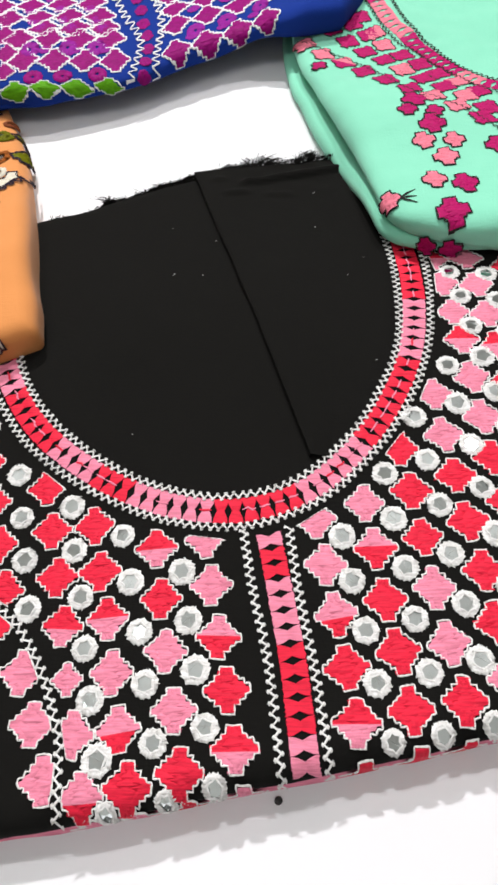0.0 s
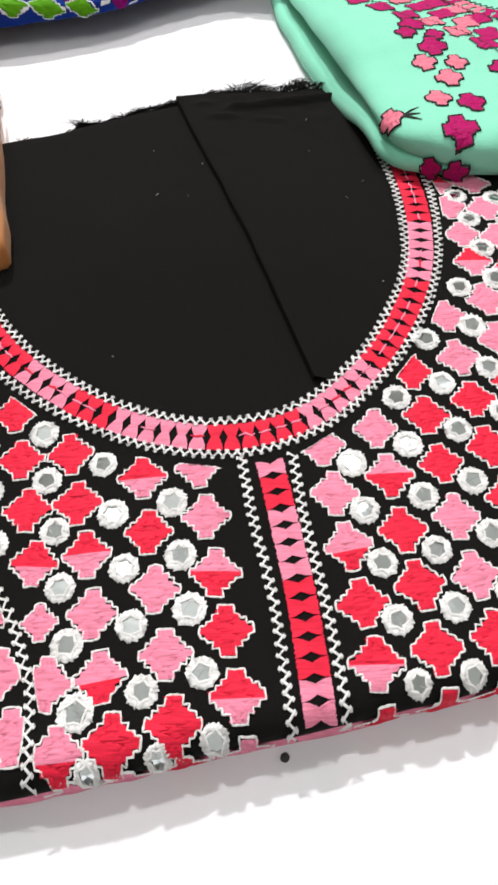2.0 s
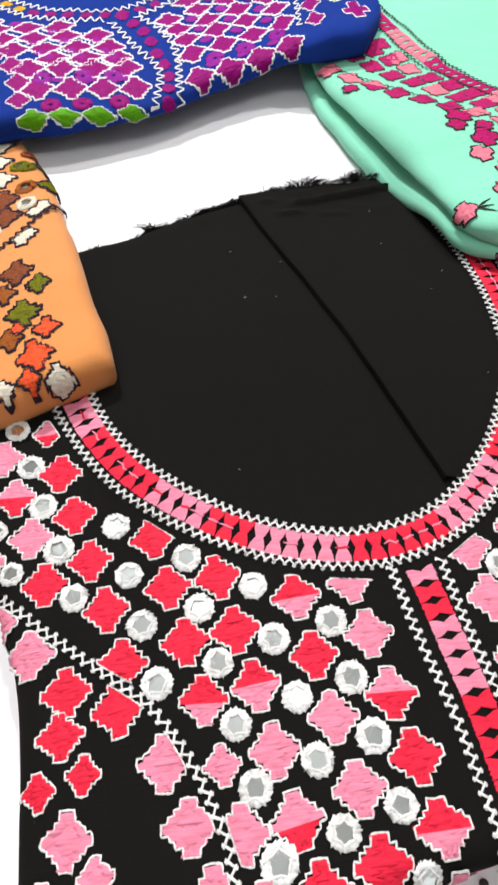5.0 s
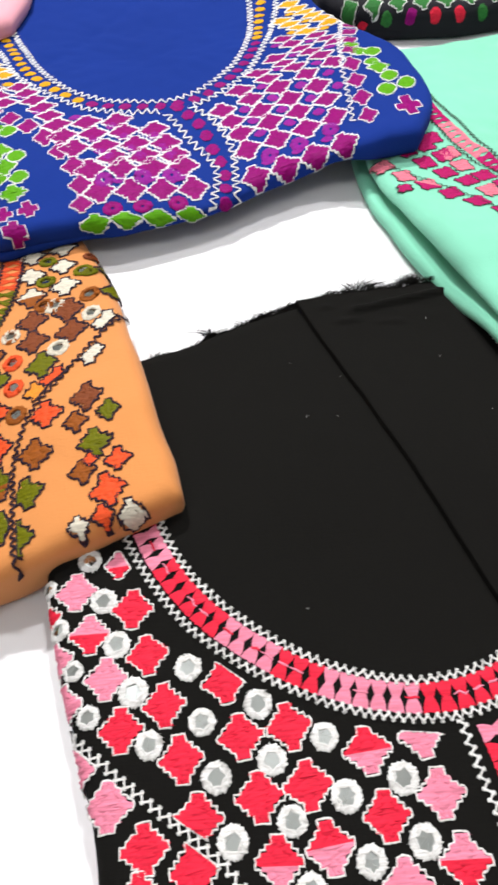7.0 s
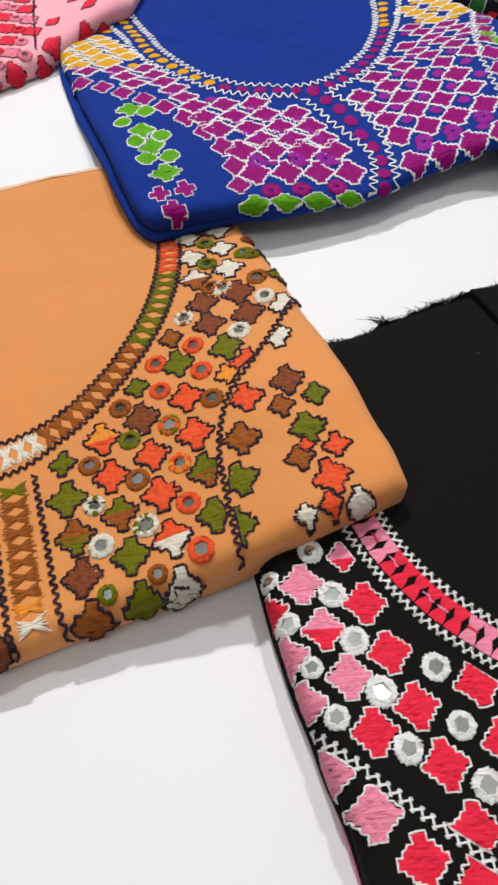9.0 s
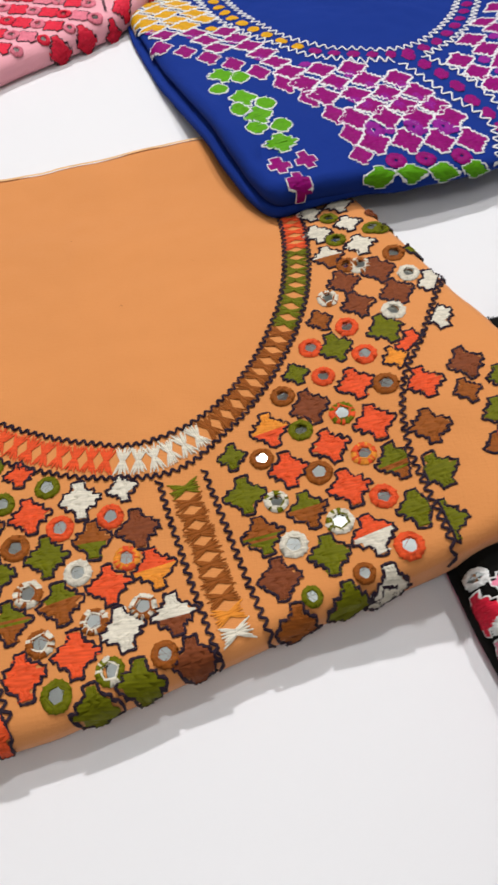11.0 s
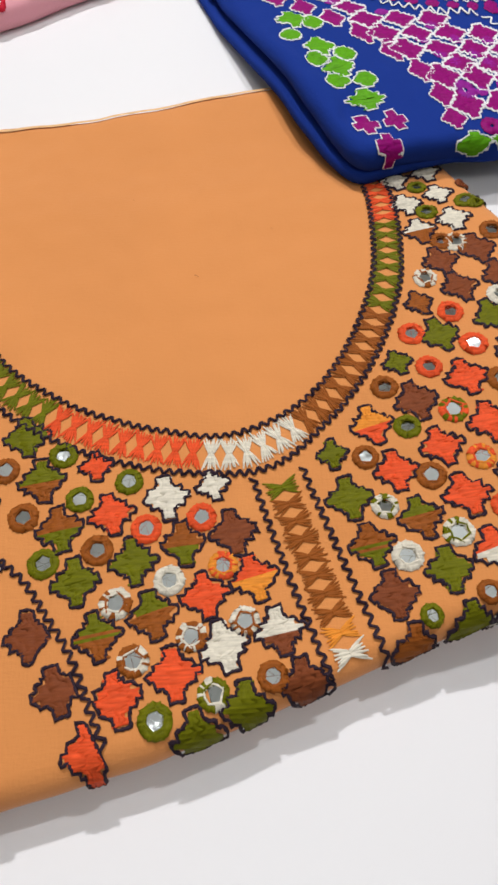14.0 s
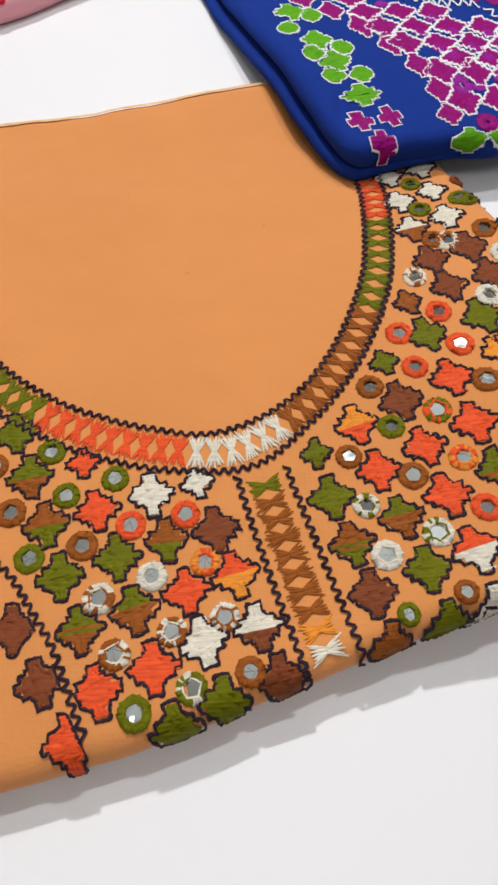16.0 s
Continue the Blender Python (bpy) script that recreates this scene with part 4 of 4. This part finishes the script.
# rows of magenta motifs from the front fold to the back: first place, and the step along the row
LEFT_ROWS = [(-0.113, 0.529), (-0.121, 0.549), (-0.128, 0.5585), (-0.135, 0.569), (-0.145, 0.581), (-0.151, 0.593)] + [(-0.158 - 0.0078 * k, 0.605 + 0.012 * k) for k in range(14)]
RIGHT_ROWS = [(-0.067, 0.536), (-0.073, 0.562), (-0.079, 0.577), (-0.086, 0.588), (-0.094, 0.599), (-0.102, 0.609)] + [(-0.109 - 0.006 * k, 0.620 + 0.012 * k) for k in range(14)]
for field, rows, ux, side in ((LEFT_FIELD, LEFT_ROWS, -0.0225, -1), (RIGHT_FIELD, RIGHT_ROWS, 0.0222, 1)):
    for j, (ox, oy) in enumerate(rows):
        rise = 0.001 if side < 0 else min(0.0115, 0.0065 + 0.001 * j)
        for i in range(-6, 9):
            x, y = ox + ux * i, oy + (rise * i if side > 0 else -rise * i)
            for half in (0, 1):
                if half:
                    x, y = x + ux * 0.42, y + (0.007 if j > 1 else 0.0105) + 0.5 * rise * side
                if not within(field, x, y):
                    continue
                amber = y > (0.655 if x < -0.15 else 0.712)
                if not half:
                    motif(blue, x, y, 8 + 10 * (side > 0), 0.0218, "A" if amber else "M", STEPS, "W", tall=0.95 if j == 0 else (0.78 if j == 1 else 0.64), edge_width=0.0013)
                elif j < 4 or (i + j) % 2:
                    motif(blue, x, y, 8, 0.0092, "A" if amber else "V", OVAL, None, tall=0.7)
for x, y in ((-0.170, 0.509), (-0.149, 0.512), (-0.124, 0.515), (-0.178, 0.537), (-0.150, 0.539), (-0.129, 0.541), (-0.056, 0.555), (-0.034, 0.563), (-0.010, 0.573)):
    roundel(blue, x, y, 0.0145, "M" if y < 0.52 else "V", 0.09, False)
for x, y in curve_through([(-0.304, 0.630), (-0.279, 0.616), (-0.242, 0.592), (-0.215, 0.567), (-0.197, 0.543), (-0.192, 0.514)], 0.0185):
    motif(blue, x, y, 10, 0.0165, "M", STEPS, "W")
for x, y in curve_through([(0.026, 0.73), (0.014, 0.678), (0.010, 0.637), (0.014, 0.607), (0.020, 0.580)], 0.0185):
    motif(blue, x, y, 10, 0.0155, "M", STEPS, "W")
for x, y, sz in ((-0.266, 0.589, 0.020), (-0.254, 0.586, 0.014), (-0.271, 0.575, 0.013), (-0.257, 0.566, 0.020), (-0.244, 0.561, 0.014), (-0.262, 0.556, 0.013), (-0.251, 0.551, 0.020), (-0.255, 0.540, 0.014), (-0.239, 0.541, 0.014), (-0.242, 0.526, 0.022),
                 (0.013, 0.664, 0.014), (0.017, 0.652, 0.016), (0.028, 0.650, 0.016), (0.031, 0.630, 0.018), (0.039, 0.620, 0.014), (0.036, 0.606, 0.016), (0.052, 0.612, 0.015), (0.026, 0.637, 0.012)):
    motif(blue, x, y, 12, sz, "L", SPIKY if sz > 0.017 else OVAL, "W", tall=0.72)
for x, y, sz in ((-0.246, 0.505, 0.014), (-0.229, 0.510, 0.015), (-0.236, 0.4895, 0.0155), (0.052, 0.588, 0.020)):
    motif(blue, x, y, 15, sz, "M", PLUS, "W")
for x in (-0.182, -0.161, -0.138, -0.115):
    motif(blue, x, float(blue_front(np.array(x))) - 0.0062, 8, 0.0215, "L", STEPS, "W", tall=0.46)

# -- mint suit with crimson and rose work --


def mint_top(x, y):
    return 0.044 - 0.010 * smooth(0.33, 0.42, y) - 0.015 * smooth(0.42, 0.54, y) - 0.008 * smooth(0.58, 0.75, y)


mint = Garment(
    "folded_suit", "folded mint green cotton suit with crimson and rose flowers", CLOTH["mint"],
    [(0.071, 0.345), (0.088, 0.332), (0.130, 0.326), (0.20, 0.325), (0.28, 0.335), (0.30, 0.50), (0.30, 0.745), (0.218, 0.750), (0.118, 0.729), (0.055, 0.716), (0.027, 0.63), (0.017, 0.554), (0.030, 0.492), (0.052, 0.422), (0.064, 0.368)],
    mint_top, lambda x, y: 0.022 * (1 - smooth(0.36, 0.43, y)), layers=2, radius=0.013, sharp=(4,), seed=13.0, wrinkle=0.0022, spill=0.0075, gap=0.22, wrap=False, slit=0.61)
zigzag(mint, [(0.077, 0.654), (0.084, 0.62), (0.094, 0.588), (0.100, 0.565), (0.114, 0.533), (0.128, 0.504), (0.141, 0.484), (0.157, 0.471), (0.19, 0.458)], 0.0013, 0.0042, 0.0009, "E", 0.2)
zigzag(mint, [(0.064, 0.64), (0.072, 0.60), (0.082, 0.563), (0.092, 0.540), (0.105, 0.520), (0.117, 0.500), (0.128, 0.483), (0.142, 0.463), (0.17, 0.448)], 0.0011, 0.0042, 0.0008, "E", 0.2)
zigzag(mint, [(0.022, 0.544), (0.043, 0.527), (0.061, 0.511), (0.079, 0.490), (0.095, 0.469), (0.113, 0.452), (0.128, 0.438), (0.146, 0.415), (0.16, 0.39)], 0.0009, 0.0042, 0.0007, "E", 0.2)
band(mint, [(0.070, 0.65), (0.079, 0.60), (0.090, 0.563), (0.100, 0.545), (0.108, 0.527), (0.119, 0.508), (0.130, 0.490), (0.142, 0.473), (0.165, 0.459)], 0.0062, 0.0070, "CSCCCSSSSCCCCCSSCC", 0.5, 9)
for start, end, codes in (
    ((0.026, 0.538), (0.136, 0.430), "S S SC C C C S S C"),
    ((0.046, 0.555), (0.141, 0.440), "C C C C S C C S C"),
    ((0.062, 0.562), (0.138, 0.460), "C C S C C C S C"),
    ((0.058, 0.588), (0.078, 0.549), "C C S"),
):
    column(mint, start, end, codes, -25, 0.0180, STEPS, "E", tall=0.85, edge_width=0.0007)
for x, y, sz, c in ((0.096, 0.453, 0.017, "C"), (0.090, 0.439, 0.012, "C"), (0.107, 0.437, 0.011, "C"), (0.104, 0.424, 0.016, "C"), (0.097, 0.408, 0.014, "S"), (0.115, 0.407, 0.013, "S"), (0.108, 0.390, 0.015, "S"), (0.098, 0.367, 0.014, "S"),
                    (0.115, 0.363, 0.015, "C"), (0.105, 0.339, 0.018, "C"), (0.104, 0.318, 0.013, "C"), (0.089, 0.320, 0.012, "C"), (0.141, 0.401, 0.016, "C"), (0.0715, 0.352, 0.011, "S")):
    motif(mint, x, y, 8, sz, c, FLOWER, "E", tall=1.05, edge_width=0.0011)
motif(mint, 0.036, 0.507, -40, 0.011, "C", FLOWER, "E", tall=0.9, edge_width=0.0009)
leaf = Stitches(mint)
for k in (-0.7, 0.0, 0.8):
    leaf.cord([(0.077, 0.352), (0.081, 0.352 + k * 0.004), (0.086, 0.352 + k * 0.008)], (0.0008, 0.0015, 0.0005), "E", 0.5)
part("leaf_stitch", leaf.mesh("leaf_stitch"), mint.thing, "dark green leaf stitches")

# -- pale pink suit with red work --


def pink_plan(x, y):
    return 0.020 + 0.020 * smooth(-0.37, -0.29, x)


def pink_top(x, y):
    return 0.016 + 0.012 * smooth(-0.37, -0.29, x)


def pink_lay(x, y):
    k = (0.305 - pink_top(x, y)) / (0.305 - pink_plan(x, y))
    return -0.19 + (x + 0.19) * k, 0.115 + (y - 0.115) * k


pink = Garment(
    "folded_suit", "folded pale pink cotton suit with red mirror-work embroidery", CLOTH["pink"],
    [(-0.279, 0.772), (-0.270, 0.84), (-0.29, 0.96), (-0.60, 0.95), (-0.64, 0.76), (-0.62, 0.578), (-0.481, 0.633), (-0.425, 0.670), (-0.377, 0.704), (-0.338, 0.730)],
    pink_top, lambda x, y: 0.012 * smooth(-0.36, -0.30, x), layers=2, radius=0.012, sharp=(0, 5), seed=21.0, lay=pink_lay)
zigzag(pink, [(-0.380, 0.84), (-0.375, 0.80), (-0.369, 0.765), (-0.362, 0.725)], 0.0010, 0.0042, 0.0009, "K", 0.2)
for i in range(-2, 12):
    for j in range(-3, 9):
        for half in (0, 1):
            a, b = i + 0.5 * half, j + 0.5 * half
            x, y = -0.384 - 0.0195 * a - 0.0060 * b, 0.723 - 0.0145 * a + 0.0225 * b
            if pink.inside(np.array([[x, y]]))[0][0] < -0.003 or y > 0.88 or x > -0.366 - 0.1 * (y - 0.72):
                continue
            if half:
                roundel(pink, x, y, 0.0135, "R" if (i + j) % 3 == 0 else "S", 0.20, False)
            else:
                motif(pink, x, y, 35, 0.0185, "R" if (i * 2 + j) % 4 else "S", STEPS, "K", tall=1.0, edge_width=0.0008)
for x, y, sz in ((-0.355, 0.712, 0.016), (-0.349, 0.731, 0.017), (-0.353, 0.772, 0.014), (-0.318, 0.740, 0.015), (-0.300, 0.745, 0.013), (-0.307, 0.722, 0.014), (-0.317, 0.774, 0.016), (-0.335, 0.805, 0.015)):
    motif(pink, x, y, 30, sz, "R", STEPS, "K", tall=1.1, edge_width=0.0008)

# -- black suit with green work --
dark = Garment(
    "folded_suit", "folded black suit with green flowers outlined in white", CLOTH["dark"],
    [(0.012, 0.835), (0.018, 0.80), (0.044, 0.772), (0.118, 0.757), (0.172, 0.762), (0.30, 0.785), (0.32, 1.0), (0.02, 1.0)],
    lambda x, y: 0.026 + 0 * x, lambda x, y: 0 * x, layers=2, radius=0.011, sharp=(5, 6), seed=31.0)
for i in range(12):
    x = 0.036 + 0.022 * i
    yf = float(np.interp(x, [-0.035, 0.034, 0.118, 0.172, 0.30], [0.815, 0.765, 0.757, 0.762, 0.785]))
    motif(dark, x, yf + 0.013, 5, 0.0165, "T", STEPS, "W", tall=1.0)
    motif(dark, x + 0.011, yf + 0.029, 5, 0.0165, "T", STEPS, "W", tall=1.0)
    motif(dark, x + 0.011, yf + 0.001, 5, 0.0095, "RTMR"[i % 4], OVAL, None, tall=0.8)
